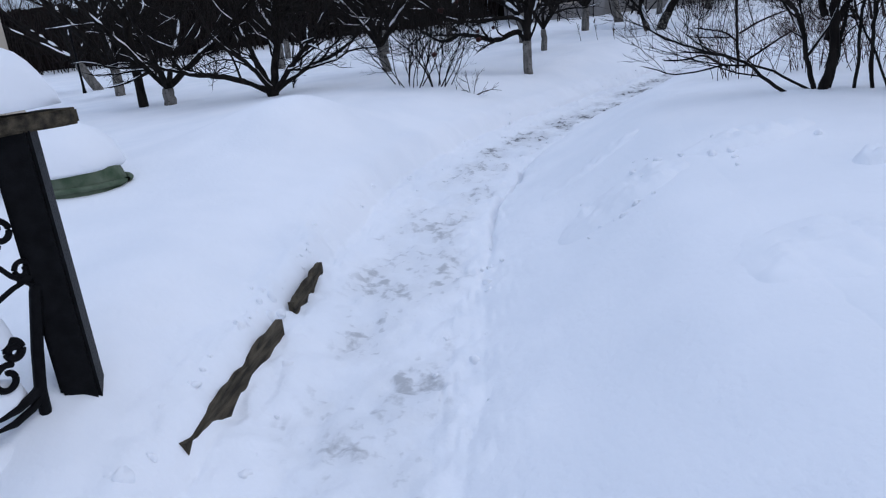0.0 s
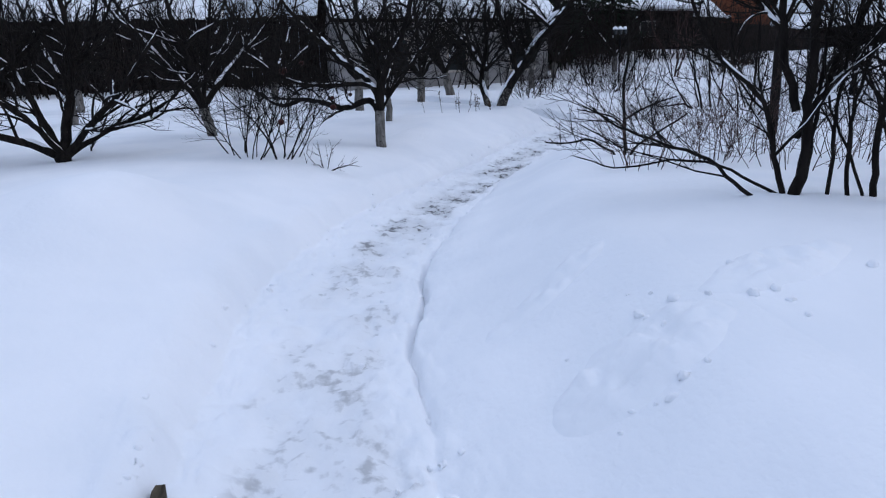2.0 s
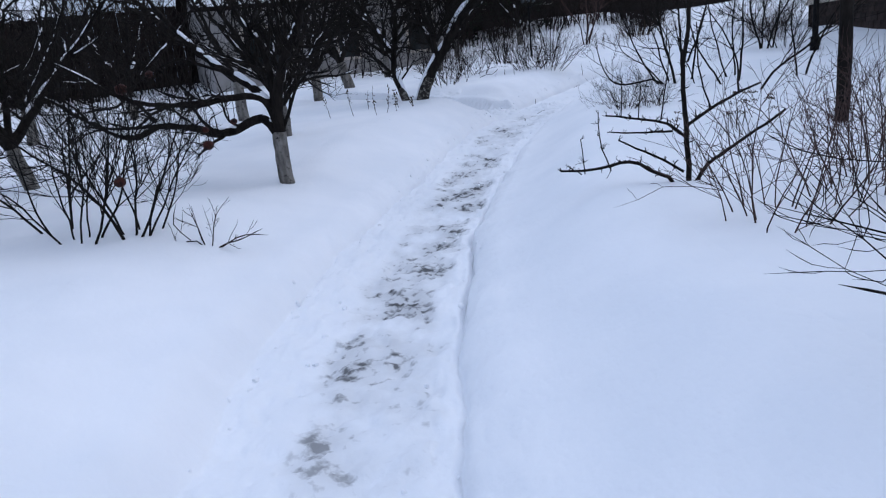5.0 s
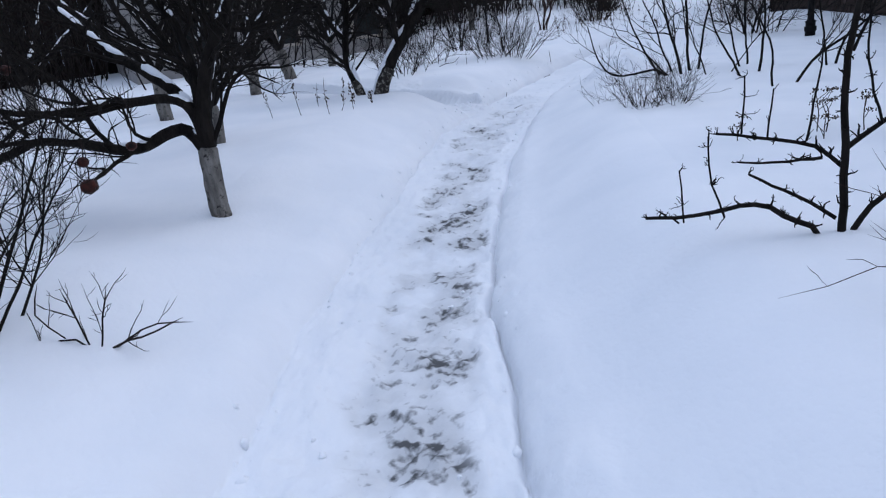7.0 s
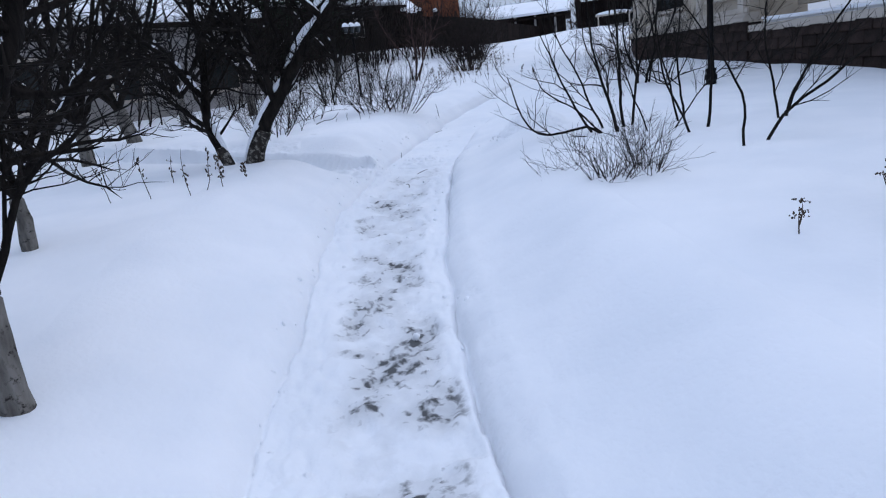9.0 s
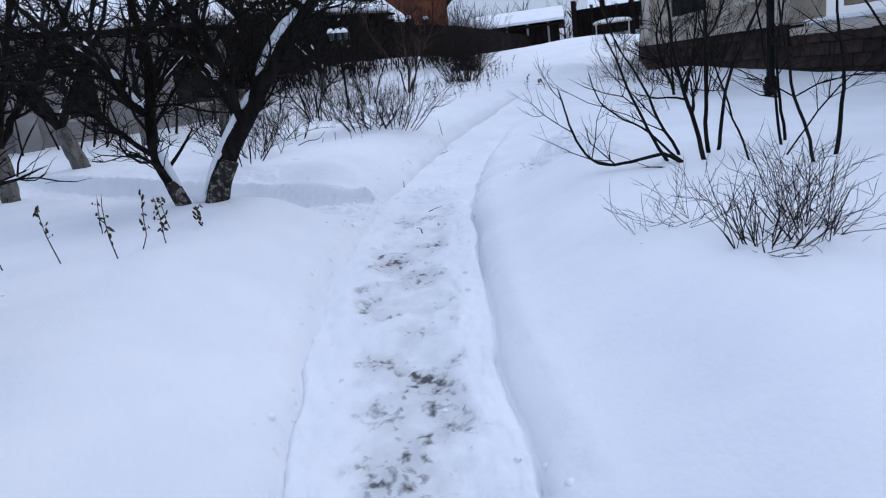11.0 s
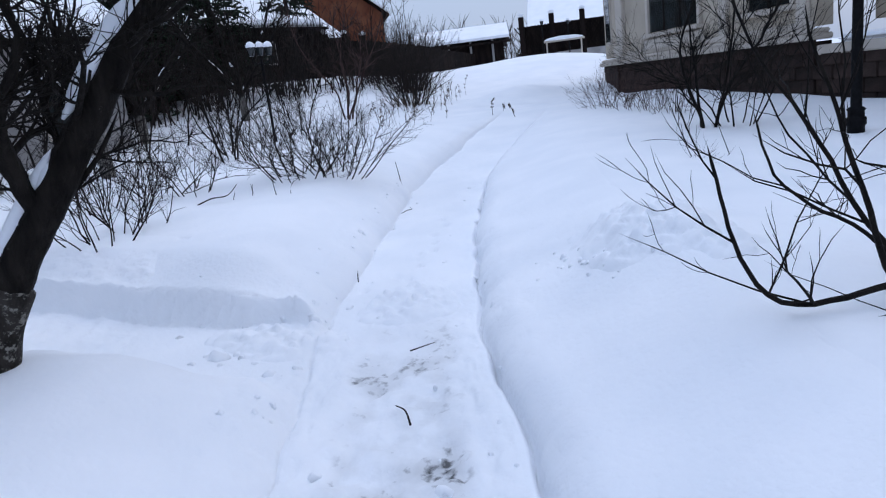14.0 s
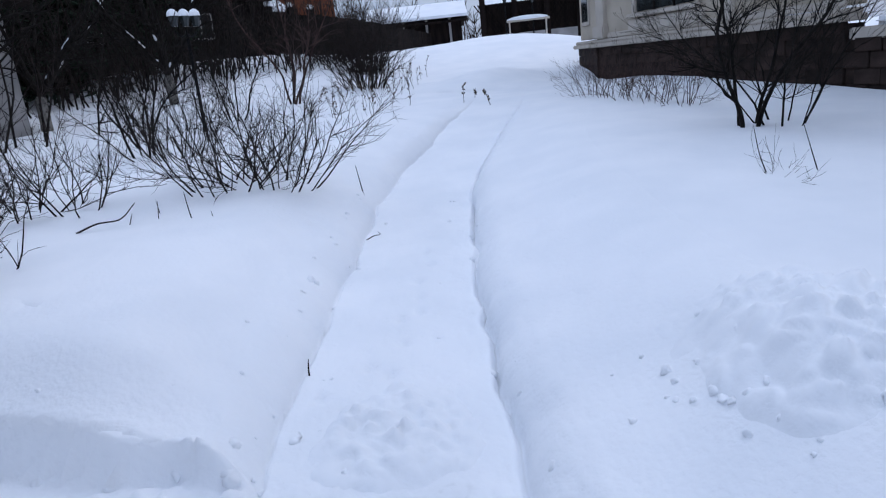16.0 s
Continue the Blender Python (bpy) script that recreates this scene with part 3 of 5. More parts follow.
apple_tree(2.1, 14.4, "slim apple tree with a pale foot", spread_limbs(4, 5, 1.3, 1.9, 0.045), 0.5, 0.06, 14)
apple_tree(2.1, 18.0, "apple tree with dark spreading crown", spread_limbs(5, 6, 1.8, 2.0, 0.06), 0.8, 0.1, 15)
apple_tree(8.8, 23.4, "apple tree with dark upright stems", spread_limbs(6, 6, 1.4, 2.3, 0.06), 0.9, 0.1, 16)
apple_tree(-1.0, 13.3, "apple tree with dark leaning stem", spread_limbs(7, 6, 1.6, 2.0, 0.055), 0.55, 0.075, 17, lean=(-0.15, 0))
apple_tree(-4.7, 11.8, "forked apple tree with pale trunk foot", spread_limbs(8, 5, 1.9, 1.8, 0.06), 0.35, 0.1, 18)
apple_tree(-5.25, 12.0, "dark straight apple trunk with a snowy cut", spread_limbs(9, 4, 1.2, 1.6, 0.05), 1.6, 0.075, 19, bare=BARK)
apple_tree(-9.0, 18.3, "leaning apple tree with pale trunk", spread_limbs(10, 6, 2.2, 2.0, 0.07), 0.8, 0.12, 20, lean=(-0.5, 0))
apple_tree(-2.7, 10.9, "low spreading apple tree with snow on its boughs", [
    ([(0.4, -0.2, 0.35), (0.9, -0.4, 0.85), (1.3, -0.5, 1.4)], 0.05), ([(-0.5, -0.1, 0.2), (-1.2, -0.2, 0.35), (-1.9, -0.2, 0.6)], 0.055),
    ([(0.1, 0.3, 0.7), (0.15, 0.5, 1.4), (0.0, 0.6, 2.2)], 0.07), ([(-0.3, 0.2, 0.6), (-0.6, 0.4, 1.3), (-0.8, 0.5, 2.0)], 0.05),
    ([(0.5, 0.3, 0.25), (1.1, 0.5, 0.5), (1.6, 0.6, 0.95)], 0.045), ([(-0.2, -0.4, 0.4), (-0.5, -0.8, 0.8), (-0.6, -1.2, 1.3)], 0.04)], 0.12, 0.1, 21, bare=BARK)
for k, (x, y) in enumerate([(-7, 15), (-4, 17.5), (-1.5, 19), (4.0, 19.5), (0.3, 22), (-5, 23), (7.5, 24.3), (11.5, 27.5), (14.5, 28), (-10, 24)]):
    apple_tree(x, y, "bare dark apple tree among others in the snow", spread_limbs(30 + k, 6, 1.9, 2.3, 0.06), 0.7, 0.1, 40 + k)

# Upright stems to the right of the path's start.
shaped("plum_tree", "dark plum tree with a mossy trunk and arching side stem", "tree", 2.66, 4.87, -15, [
    ([(0.0, -0.1), (0.02, 0.3), (0.03, 0.8), (0.06, 1.4), (0.12, 2.2)], 0.037),
    ([(-0.02, -0.1), (-0.12, 0.35), (-0.25, 0.62), (-0.5, 0.85), (-0.7, 1.15), (-0.8, 1.6)], 0.02),
    ([(0.0, 0.5), (-0.08, 0.9), (-0.12, 1.4), (-0.2, 2.1)], 0.026), ([(0.03, -0.1), (0.1, 0.5), (0.16, 1.1), (0.2, 1.9)], 0.016),
    ([(0.0, 0.35), (0.15, 0.65), (0.3, 1.1), (0.4, 1.8)], 0.02)], SHRUB, 61)
shaped("plum_bough", "long low bough arching over the snow", "branch", 2.55, 4.95, -15, [
    ([(0.0, -0.05), (-0.25, 0.13), (-0.5, 0.28), (-0.7, 0.33), (-0.95, 0.43), (-1.1, 0.55)], 0.015),
    ([(0.05, 0.0), (-0.2, 0.12, 0.2), (-0.45, 0.14, 0.3), (-0.8, 0.12, 0.4), (-1.1, 0.2, 0.5)], 0.012)], SHRUB, 62, snowy=False)
shaped("plum_tree", "dark plum tree of slender stems in snow", "tree", 2.95, 4.72, -15, [
    ([(-0.12, -0.05), (-0.14, 0.5), (-0.08, 1.1), (-0.1, 1.8)], 0.013), ([(0.0, -0.05), (-0.04, 0.5), (0.03, 1.1), (0.1, 2.0)], 0.014),
    ([(0.12, -0.05), (0.12, 0.45), (0.2, 0.8), (0.22, 1.4), (0.3, 2.1)], 0.022), ([(0.1, -0.05), (0.0, 0.25), (-0.15, 0.6), (-0.2, 1.2)], 0.012)], SHRUB, 63, snowy=False)
shaped("plum_tree", "dark plum tree with two stout stems", "tree", 3.0, 4.42, -15, [
    ([(0.0, -0.1), (0.02, 0.5), (0.06, 1.2), (0.12, 2.2)], 0.027), ([(0.04, -0.1), (0.14, 0.3), (0.27, 0.65), (0.36, 1.1), (0.45, 2.0)], 0.023),
    ([(0.02, 0.4), (-0.1, 0.7), (-0.15, 1.2), (-0.25, 2.0)], 0.022), ([(0.03, 0.0), (0.2, 0.1), (0.5, 0.2), (0.9, 0.4)], 0.012)], SHRUB, 64)
for k, (x, y, n, ln, r) in enumerate([(4.0, 5.2, 3, 2.0, 0.018), (4.9, 5.6, 3, 2.0, 0.02)]):
    plant("plum_tree", "multi-stemmed dark plum tree rising from the snow", "tree", x, y, fan(50 + k, n, 0.12, ln, r, 0.6, 0.6), SHRUB, 65 + k, BARK)
shaped("plum_bough", "long low bough arching over the snow", "branch", 3.3, 5.55, -17, [
    ([(1.3, -0.1), (1.15, 0.15), (0.9, 0.34), (0.65, 0.42)], 0.009)], SHRUB, 69, snowy=False)
for k, (x, y, n, ln) in enumerate([(3.0, 7.0, 26, 0.75), (3.7, 7.0, 30, 0.8), (4.4, 7.3, 26, 0.8), (4.9, 6.6, 20, 0.8), (3.9, 6.2, 16, 0.6)]):
    plant("currant_bush", "low thicket of thin reddish twigs in snow", "bush", x, y, fan(80 + k, int(n * 0.75), 0.35, ln, 0.0055, 0.7, 0.3), CANE, 90 + k, TWIG_RED, group="currant bushes")
apple_tree(5.75, 8.6, "slim dark tree in open snow", spread_limbs(91, 5, 1.0, 1.6, 0.03), 1.3, 0.055, 91, bare=BARK)
# The pruned little tree on the open snow.
shaped("pruned_tree", "small pruned fruit tree with knobbly bare spurs", "tree", 3.39, 8.04, -29, [
    ([(0.0, -0.1), (-0.01, 0.2), (-0.02, 0.45), (-0.03, 0.8), (0.0, 1.0), (-0.04, 1.4)], 0.02),
    ([(-0.05, -0.08), (-0.11, 0.03), (-0.23, 0.1), (-0.37, 0.18), (-0.55, 0.13, 0.05), (-0.85, 0.11, 0.1)], 0.015),
    ([(-0.02, 0.08), (-0.23, 0.21, -0.05), (-0.47, 0.33, -0.1)], 0.011),
    ([(-0.02, 0.32), (-0.15, 0.43), (-0.31, 0.47, 0.08), (-0.51, 0.5, 0.12)], 0.012), ([(-0.1, 0.37), (-0.32, 0.39, -0.1), (-0.53, 0.41, -0.15)], 0.009),
    ([(0.02, -0.06), (0.12, 0.1), (0.26, 0.2), (0.6, 0.45, -0.05)], 0.015), ([(0.0, 0.4), (0.17, 0.49), (0.5, 0.6, 0.1)], 0.013),
    ([(0.16, 0.49), (0.07, 0.75), (0.05, 1.05)], 0.007), ([(0.0, 0.8), (0.06, 0.95), (0.13, 1.3)], 0.008),
    ([(-0.51, 0.13, 0.05), (-0.56, 0.3, 0.05), (-0.58, 0.52, 0.05)], 0.006), ([(-0.68, 0.12, 0.08), (-0.70, 0.37, 0.08)], 0.005), ([(-0.69, 0.12, 0.08), (-0.77, 0.2, 0.08)], 0.005),
    ([(-0.18, 0.44), (-0.15, 0.65), (-0.12, 0.82)], 0.006), ([(-0.31, 0.47, 0.08), (-0.29, 0.68, 0.08)], 0.005), ([(-0.42, 0.48, 0.1), (-0.40, 0.74, 0.1)], 0.005)],
    SPUR, 101, snowy=False, twisty=0.005)
# The stand of shrubs on the right, half way.
for k, (x, y, n, ln, r) in enumerate([(7.75, 12.85, 2, 2.0, 0.017), (8.0, 12.75, 2, 2.2, 0.018), (7.8, 12.2, 2, 2.0, 0.013), (7.95, 11.8, 2, 2.3, 0.019), (8.5, 12.3, 2, 2.2, 0.015), (8.6, 11.2, 2, 2.2, 0.016), (7.3, 11.0, 2, 2.0, 0.015)]):
    plant("lilac_bush", "tall lilac bush with dark bare stems", "bush", x, y, fan(110 + k, n, 0.15, ln, r, 0.75, 0.6), dict(SHRUB, kids=(6, 4, 2)), 120 + k, BARK, group="lilac bushes")
shaped("lilac_bough", "long low bough sweeping up from the snow", "branch", 7.58, 12.75, -43, [
    ([(0.05, -0.06), (-0.15, 0.1), (-0.38, 0.09), (-0.62, 0.07), (-0.78, 0.12), (-0.9, 0.27), (-0.98, 0.5), (-1.04, 0.78)], 0.018),
    ([(0.05, -0.06), (-0.15, 0.15, 0.1), (-0.3, 0.3, 0.15), (-0.5, 0.42, 0.2), (-0.68, 0.6, 0.2), (-0.76, 0.85, 0.2)], 0.013),
    ([(0.0, -0.05), (-0.25, 0.02, -0.1), (-0.42, 0.04, -0.15)], 0.012), ([(0.15, -0.05), (0.1, 0.2), (0.0, 0.55), (-0.1, 1.0), (-0.12, 1.6)], 0.022)], dict(SHRUB, kids=(4, 3, 1), up=0.6), 131, snowy=False, twisty=0.004)
for k, (x, y, n) in enumerate([(5.63, 11.36, 20), (5.91, 11.22, 14), (6.1, 11.35, 8)]):
    plant("currant_bush", "low grey thicket of thin bare twigs", "bush", x, y, fan(140 + k, n, 0.1, 0.4, 0.0055, 1.15, 0.3), CANE, 150 + k, TWIG, group="currant bushes")
# Thin stems with withered fruit left of the path.
for k, (x, y, n, ln) in enumerate([(-0.45, 10.1, 6, 1.9), (-0.05, 10.1, 4, 1.5), (-0.6, 10.6, 4, 1.8)]):
    plant("quince_bush", "slender bush with withered fruit on thin stems", "bush", x, y, fan(160 + k, n, 0.14, ln, 0.011, 0.7, 0.2), SHRUB, 170 + k, BARK)
# Canes and bushes on the left of the second half.
for k, (x, y, n, ln, sp) in enumerate([(9.7, 19.1, 30, 1.25, 0.3), (9.35, 19.4, 26, 1.2, 0.3), (8.3, 20.0, 12, 1.1, 0.2), (8.0, 20.3, 10, 1.1, 0.2), (6.6, 18.6, 14, 1.1, 0.25), (7.1, 19.0, 12, 1.0, 0.25), (7.3, 20.3, 14, 1.1, 0.3), (10.2, 21.5, 18, 1.3, 0.4)]):
    plant("rose_bush", "dense bush of thin dark bare canes", "bush", x, y, fan(190 + k, int(n * 0.8), sp, ln, 0.0095, 1.45 if k < 2 else 1.0, 0.9), THICK, 200 + k, TWIG, group="cane bushes")
for k, (x, y, n, ln) in enumerate([(10.9, 23.3, 4, 2.2), (10.4, 22.4, 4, 2.0), (13.5, 24.6, 4, 2.4)]):
    plant("lilac_bush", "tall lilac bush with dark bare stems", "bush", x, y, fan(220 + k, n, 0.18, ln, 0.016, 0.7, 0.5), SHRUB, 230 + k, BARK, group="lilac bushes")
plant("rowan_tree", "slim reddish tree with bare upright twigs", "tree", 15.6, 25.3, fan(240, 5, 0.12, 3.6, 0.028, 0.4, 0.6), SHRUB, 241, TWIG_RED)
for k, (x, y, n, ln) in enumerate([(20.9, 28.0, 110, 2.5), (18.2, 25.6, 60, 1.7), (21.8, 30.2, 50, 2.2), (23.4, 30.6, 40, 2.0), (25.6, 31.6, 40, 1.8)]):
    plant("round_bush", "dense round bush of dark twigs", "bush", x, y, fan(250 + k, n, 0.5, ln, 0.013, 0.75, 0.4), dict(THICK, kids=(5, 2)), 260 + k, TWIG, group="round bushes")
plant("lilac_bush", "leafless lilac with several stems before the house", "bush", 13.25, 15.75, fan(270, 4, 0.22, 2.6, 0.025, 0.5, 0.5), SHRUB, 271, BARK, group="lilac bushes")
plant("lilac_bush", "leafless lilac with several stems before the house", "bush", 13.5, 15.45, fan(272, 8, 0.3, 2.0, 0.011, 0.9, 0.4), SHRUB, 273, BARK, group="lilac bushes")
for k in range(5):
    plant("hydrangea_bush", "low brown bush against the house plinth", "bush", 16.6 - 0.35 * k, 19.0 - 0.5 * k, fan(280 + k, 14, 0.25, 0.8, 0.006, 0.7, 0.2), CANE, 290 + k, TWIG_RED, group="low bushes by the house")


def weed(x, y, h, seed, heads, lean=(0.1, 0.05), stout=1.0, label="dry weed stalk with dark seed heads"):
    """A dead stalk with seed heads along its upper half."""
    rng = np.random.default_rng(seed)
    at = thing("dry_weed", (x, y, height(x, y) - 0.02), label, "weed", "dry weeds")
    wood = Wood()
    pts = bent(rng, (0, 0, -0.05), (*lean, 1), h, 0.08, 0.1, 0.05)
    wood.tube(pts, np.linspace(0.004, 0.002, len(pts)) * stout, 4)
    spots = []
    for k in range(heads):
        i = int(rng.uniform(0.4, 1) * (len(pts) - 1))
        tip = pts[i] + turned(rng, np.array([0, 0, 1.0]), radians(60)) * rng.uniform(0.008, 0.045)
        wood.tube([pts[i], (pts[i] + tip) / 2, tip], [0.002, 0.002, 0.0015], 3)
        spots.append(tip)
    part("stalk", wood, SEED, at)
    for tip in spots:
        bm = bmesh.new()
        bmesh.ops.create_icosphere(bm, subdivisions=1, radius=rng.uniform(0.006, 0.0115) * stout, matrix=pose(*tip, *(rng.uniform(-50, 50, 3))) @ Matrix.Diagonal((0.8, 0.6, rng.uniform(1.3, 2.8), 1)))
        part("seed_head", bm, SEED, at)
    return at


for k, (x, y, h, n) in enumerate([(3.68, 14.97, 0.55, 8), (3.85, 15.05, 0.55, 8), (4.06, 15.03, 0.46, 22), (4.44, 15.27, 0.26, 16), (3.61, 14.26, 0.08, 9), (3.4, 15.3, 0.55, 9), (3.1, 15.6, 0.5, 8),
                                  (16.0, 21.22, 0.55, 8), (16.02, 20.65, 0.4, 10), (15.87, 22.4, 0.6, 8), (16.9, 21.6, 0.3, 6), (4.3, 15.5, 0.35, 5), (3.9, 16.0, 0.4, 6)]):
    weed(x, y, h, 300 + k, n, lean=(0.35 * math.sin(k * 2.1), 0.3 * math.cos(k * 1.7)), stout=1.8 if 7 <= k <= 10 else 1.2)
for k in range(44):
    weed(13.6 + 0.17 * k + 0.3 * math.sin(k * 3.3), 22.1 + 0.1 * k + 0.6 * math.sin(k * 2.2), 0.45 + 0.3 * math.sin(k * 1.3) ** 2, 330 + k, 12, lean=(0.25 * math.sin(k), 0.25 * math.cos(k)), stout=1.25)


# ---- house ----
def building(name, label, corner, u, length, deep, z0, z1, wall_mat, roof=None):
    """A plain block with its front along u from the corner, behind it to the right of u's left; returns the thing and a place function."""
    u = Vector((*u, 0)).normalized()
    v = Vector((-u.y, u.x, 0))
    at = thing(name, (corner[0], corner[1], z0), label, "house")
    at.matrix_basis = Matrix.Translation((corner[0], corner[1], z0)) @ Matrix((u, v, Vector((0, 0, 1)))).transposed().to_4x4()
    return at


HOUSE = building("house", "beige house with dark brown stone plinth and light ledges", (22.47, 21.98), (-0.64, -0.77), 14, 8, 0.6, 6, SIDING)
# In the house's own frame x runs along the front, y into it (behind), z up from 0.6 m.
part("wall", boxed((7.6, 0.3, 4.4), (4.8, 0.25, 3.95), bevel=0.01), SIDING, HOUSE)
part("wall", boxed((2.1, 0.3, 4.4), (-0.03, 0.5, 3.95), (0, 0, -14.4), 0.01), SIDING, HOUSE)
part("wall", boxed((0.3, 6.0, 4.4), (-0.85, 3.85, 3.95), bevel=0.01), SIDING, HOUSE)
part("wall", boxed((9.0, 0.3, 4.4), (13.0, 1.4, 3.95), bevel=0.01), SIDING, HOUSE)
FRONT = part("plinth", boxed((7.7, 0.3, 1.5), (4.75, 0.22, 0.75)), PLINTH, HOUSE)
BAY = part("plinth", boxed((2.1, 0.3, 1.5), (-0.04, 0.465, 0.75), (0, 0, -14.4)), PLINTH, HOUSE)
part("plinth", boxed((0.3, 6.3, 1.5), (-0.92, 3.85, 0.75)), PLINTH, HOUSE)
STEP = part("plinth", boxed((9.0, 0.3, 1.3), (13.1, 0.22, 0.65)), PLINTH, HOUSE)
part("ledge", boxed((7.9, 0.42, 0.1), (4.75, 0.12, 1.58), bevel=0.02), TRIM, HOUSE, "light moulded ledge")
part("ledge", boxed((7.8, 0.34, 0.08), (4.75, 0.14, 1.67), bevel=0.02), TRIM, HOUSE, "light moulded ledge")
part("ledge", boxed((2.2, 0.42, 0.1), (-0.09, 0.36, 1.585), (0, 0, -14.4), 0.02), TRIM, HOUSE, "light moulded ledge")
part("ledge", boxed((2.15, 0.34, 0.08), (-0.08, 0.385, 1.675), (0, 0, -14.4), 0.02), TRIM, HOUSE, "light moulded ledge")
part("ledge", boxed((0.42, 6.3, 0.14), (-0.95, 3.8, 1.6), bevel=0.02), TRIM, HOUSE, "light moulded ledge")
part("coping", boxed((9.0, 1.2, 0.16), (13.2, 0.6, 1.36), bevel=0.02), TRIM, HOUSE, "light coping")
part("roof", boxed((20, 9, 0.3), (8.5, 4, 6.3), (4, 0, 0), 0.05), DARK_WALL, HOUSE)
bm = boxed((8.7, 0.95, 0.12), (13.2, 0.72, 1.5), bevel=0.05)
part("lying_snow", bm, SNOW, HOUSE, "white snow lying on the coping")
# Corner pier with its foot, and the window with sill, frame and curtains.
part("corner_pier", boxed((0.42, 0.12, 4.0), (1.25, 0.07, 3.7), bevel=0.02), TRIM, HOUSE)
part("pier_foot", boxed((0.56, 0.2, 0.3), (1.25, 0.04, 1.87), bevel=0.03), TRIM, HOUSE)
part("window_apron", boxed((2.75, 0.1, 0.26), (3.95, 0.07, 1.92), bevel=0.02), TRIM, HOUSE)
part("wall_band", boxed((7.4, 0.05, 0.12), (4.85, 0.085, 1.78), bevel=0.01), TRIM, HOUSE)


def house_window(x, w, z, h, panes, y=0.1):
    """A window: frame bars, dark panes, a pale curtain behind and a sill."""
    win = part("window", boxed((w + 0.24, 0.08, 0.12), (x, y - 0.03, z + h + 0.06), bevel=0.01), TRIM, HOUSE)
    for sx in (-1, 1):
        part("frame_side", boxed((0.12, 0.08, h + 0.1), (x + sx * (w / 2 + 0.06), y - 0.03, z + h / 2), bevel=0.01), TRIM, win)
    part("sill", boxed((w + 0.36, 0.2, 0.09), (x, y - 0.07, z - 0.045), bevel=0.015), TRIM, win)
    for k in range(panes):
        px = x - w / 2 + w * (k + 0.5) / panes
        part("pane", boxed((w / panes - 0.05, 0.02, h - 0.06), (px, y - 0.012, z + h / 2)), GLASS, win, "dark glass pane")
        part("bar", boxed((0.05, 0.05, h), (px + w / panes / 2, y - 0.02, z + h / 2), bevel=0.006), DARK_WALL, win)


house_window(3.95, 2.2, 2.16, 1.6, 3)
side_window = part("window", boxed((0.9, 0.06, 1.8), (-0.25, 0.39, 3.0), (0, 0, -14.4), 0.01), TRIM, HOUSE, "narrow window in the bay")
part("pane", boxed((0.72, 0.04, 1.6), (-0.255, 0.365, 3.0), (0, 0, -14.4)), GLASS, side_window, "dark glass pane")
house_window(7.4, 1.2, 2.16, 1.6, 2)
house_window(11.5, 1.6, 2.5, 1.3, 2, 1.25)
house_window(15.2, 1.6, 2.5, 1.3, 2, 1.25)
for x in (6.0, 8.3):
    part("pilaster", boxed((0.3, 0.08, 4.0), (x, 0.07, 3.7), bevel=0.02), TRIM, HOUSE)
BLOCK = bpy.data.meshes.new("stone_block")
bm = boxed((0.445, 0.06, 0.215), bevel=0.01)
bm.to_mesh(BLOCK)
bm.free()
BLOCK.materials.append(PLINTH)
for wall, x0, n, rows in ((FRONT, 0.92, 17, 7), (STEP, 8.62, 19, 6)):
    for row in range(rows):
        for k in range(n):
            ob = new("stone_block", BLOCK)
            ob.parent = wall
            ob.location = (x0 + 0.2 + 0.455 * k + (0.2 if row % 2 and k < n - 1 else 0), 0.05 + 0.008 * ((k * 7 + row * 3) % 5 - 2) / 2, 0.115 + 0.222 * row)
for row in range(7):
    for k in range(5):
        ob = new("stone_block", BLOCK)
        ob.parent = BAY
        q = -0.8 + 0.455 * k + (0.05 if row % 2 else 0)
        ob.matrix_basis = pose(-0.04 + q * math.cos(radians(14.4)) - 0.17 * math.sin(radians(14.4)), 0.465 - q * math.sin(radians(14.4)) - 0.17 * math.cos(radians(14.4)), 0.115 + 0.222 * row, 0, 0, -14.4)


# ---- far things ----
part_wall = thing("timber_fence", (0, 31.5, 0), "long dark timber fence behind the trees", "fence")
for k in range(97):
    x = -26 + k * 0.4
    part("board", boxed((0.39, 0.06, 3.2), (x, 0.02 * (k % 2), height(x, 31.5) + 1.1 + 0.04 * math.sin(k * 2.7)), bevel=0.008), DARK_WALL, part_wall)
# The long dark outbuilding under a low snowy roof.
OUT = thing("outbuilding", (12.4, 32.9, 0), "long dark timber outbuilding under a low snowy roof", "shed")
BASE = height(17, 32.9)
for k in range(38):
    part("board", boxed((0.235, 0.05, 3.2), (0.12 + 0.24 * k, 0.012 * (k % 2), BASE + 0.3), bevel=0.006), DARK_WALL, OUT)
part("eave", boxed((9.6, 0.5, 0.09), (4.6, -0.05, BASE + 1.93), (12, 0, 0), 0.01), DARK_WALL, OUT)
part("roof", boxed((9.6, 4.2, 0.12), (4.6, 1.95, BASE + 2.36), (13, 0, 0), 0.01), DARK_WALL, OUT)
part("roof_snow", boxed((9.7, 4.25, 0.26), (4.6, 1.93, BASE + 2.56), (13, 0, 0), 0.09), SNOW, OUT, "thick white snow on the roof")
part("end_wall", boxed((0.1, 4.0, 3.4), (9.2, 2.0, BASE + 0.4), bevel=0.01), DARK_WALL, OUT)
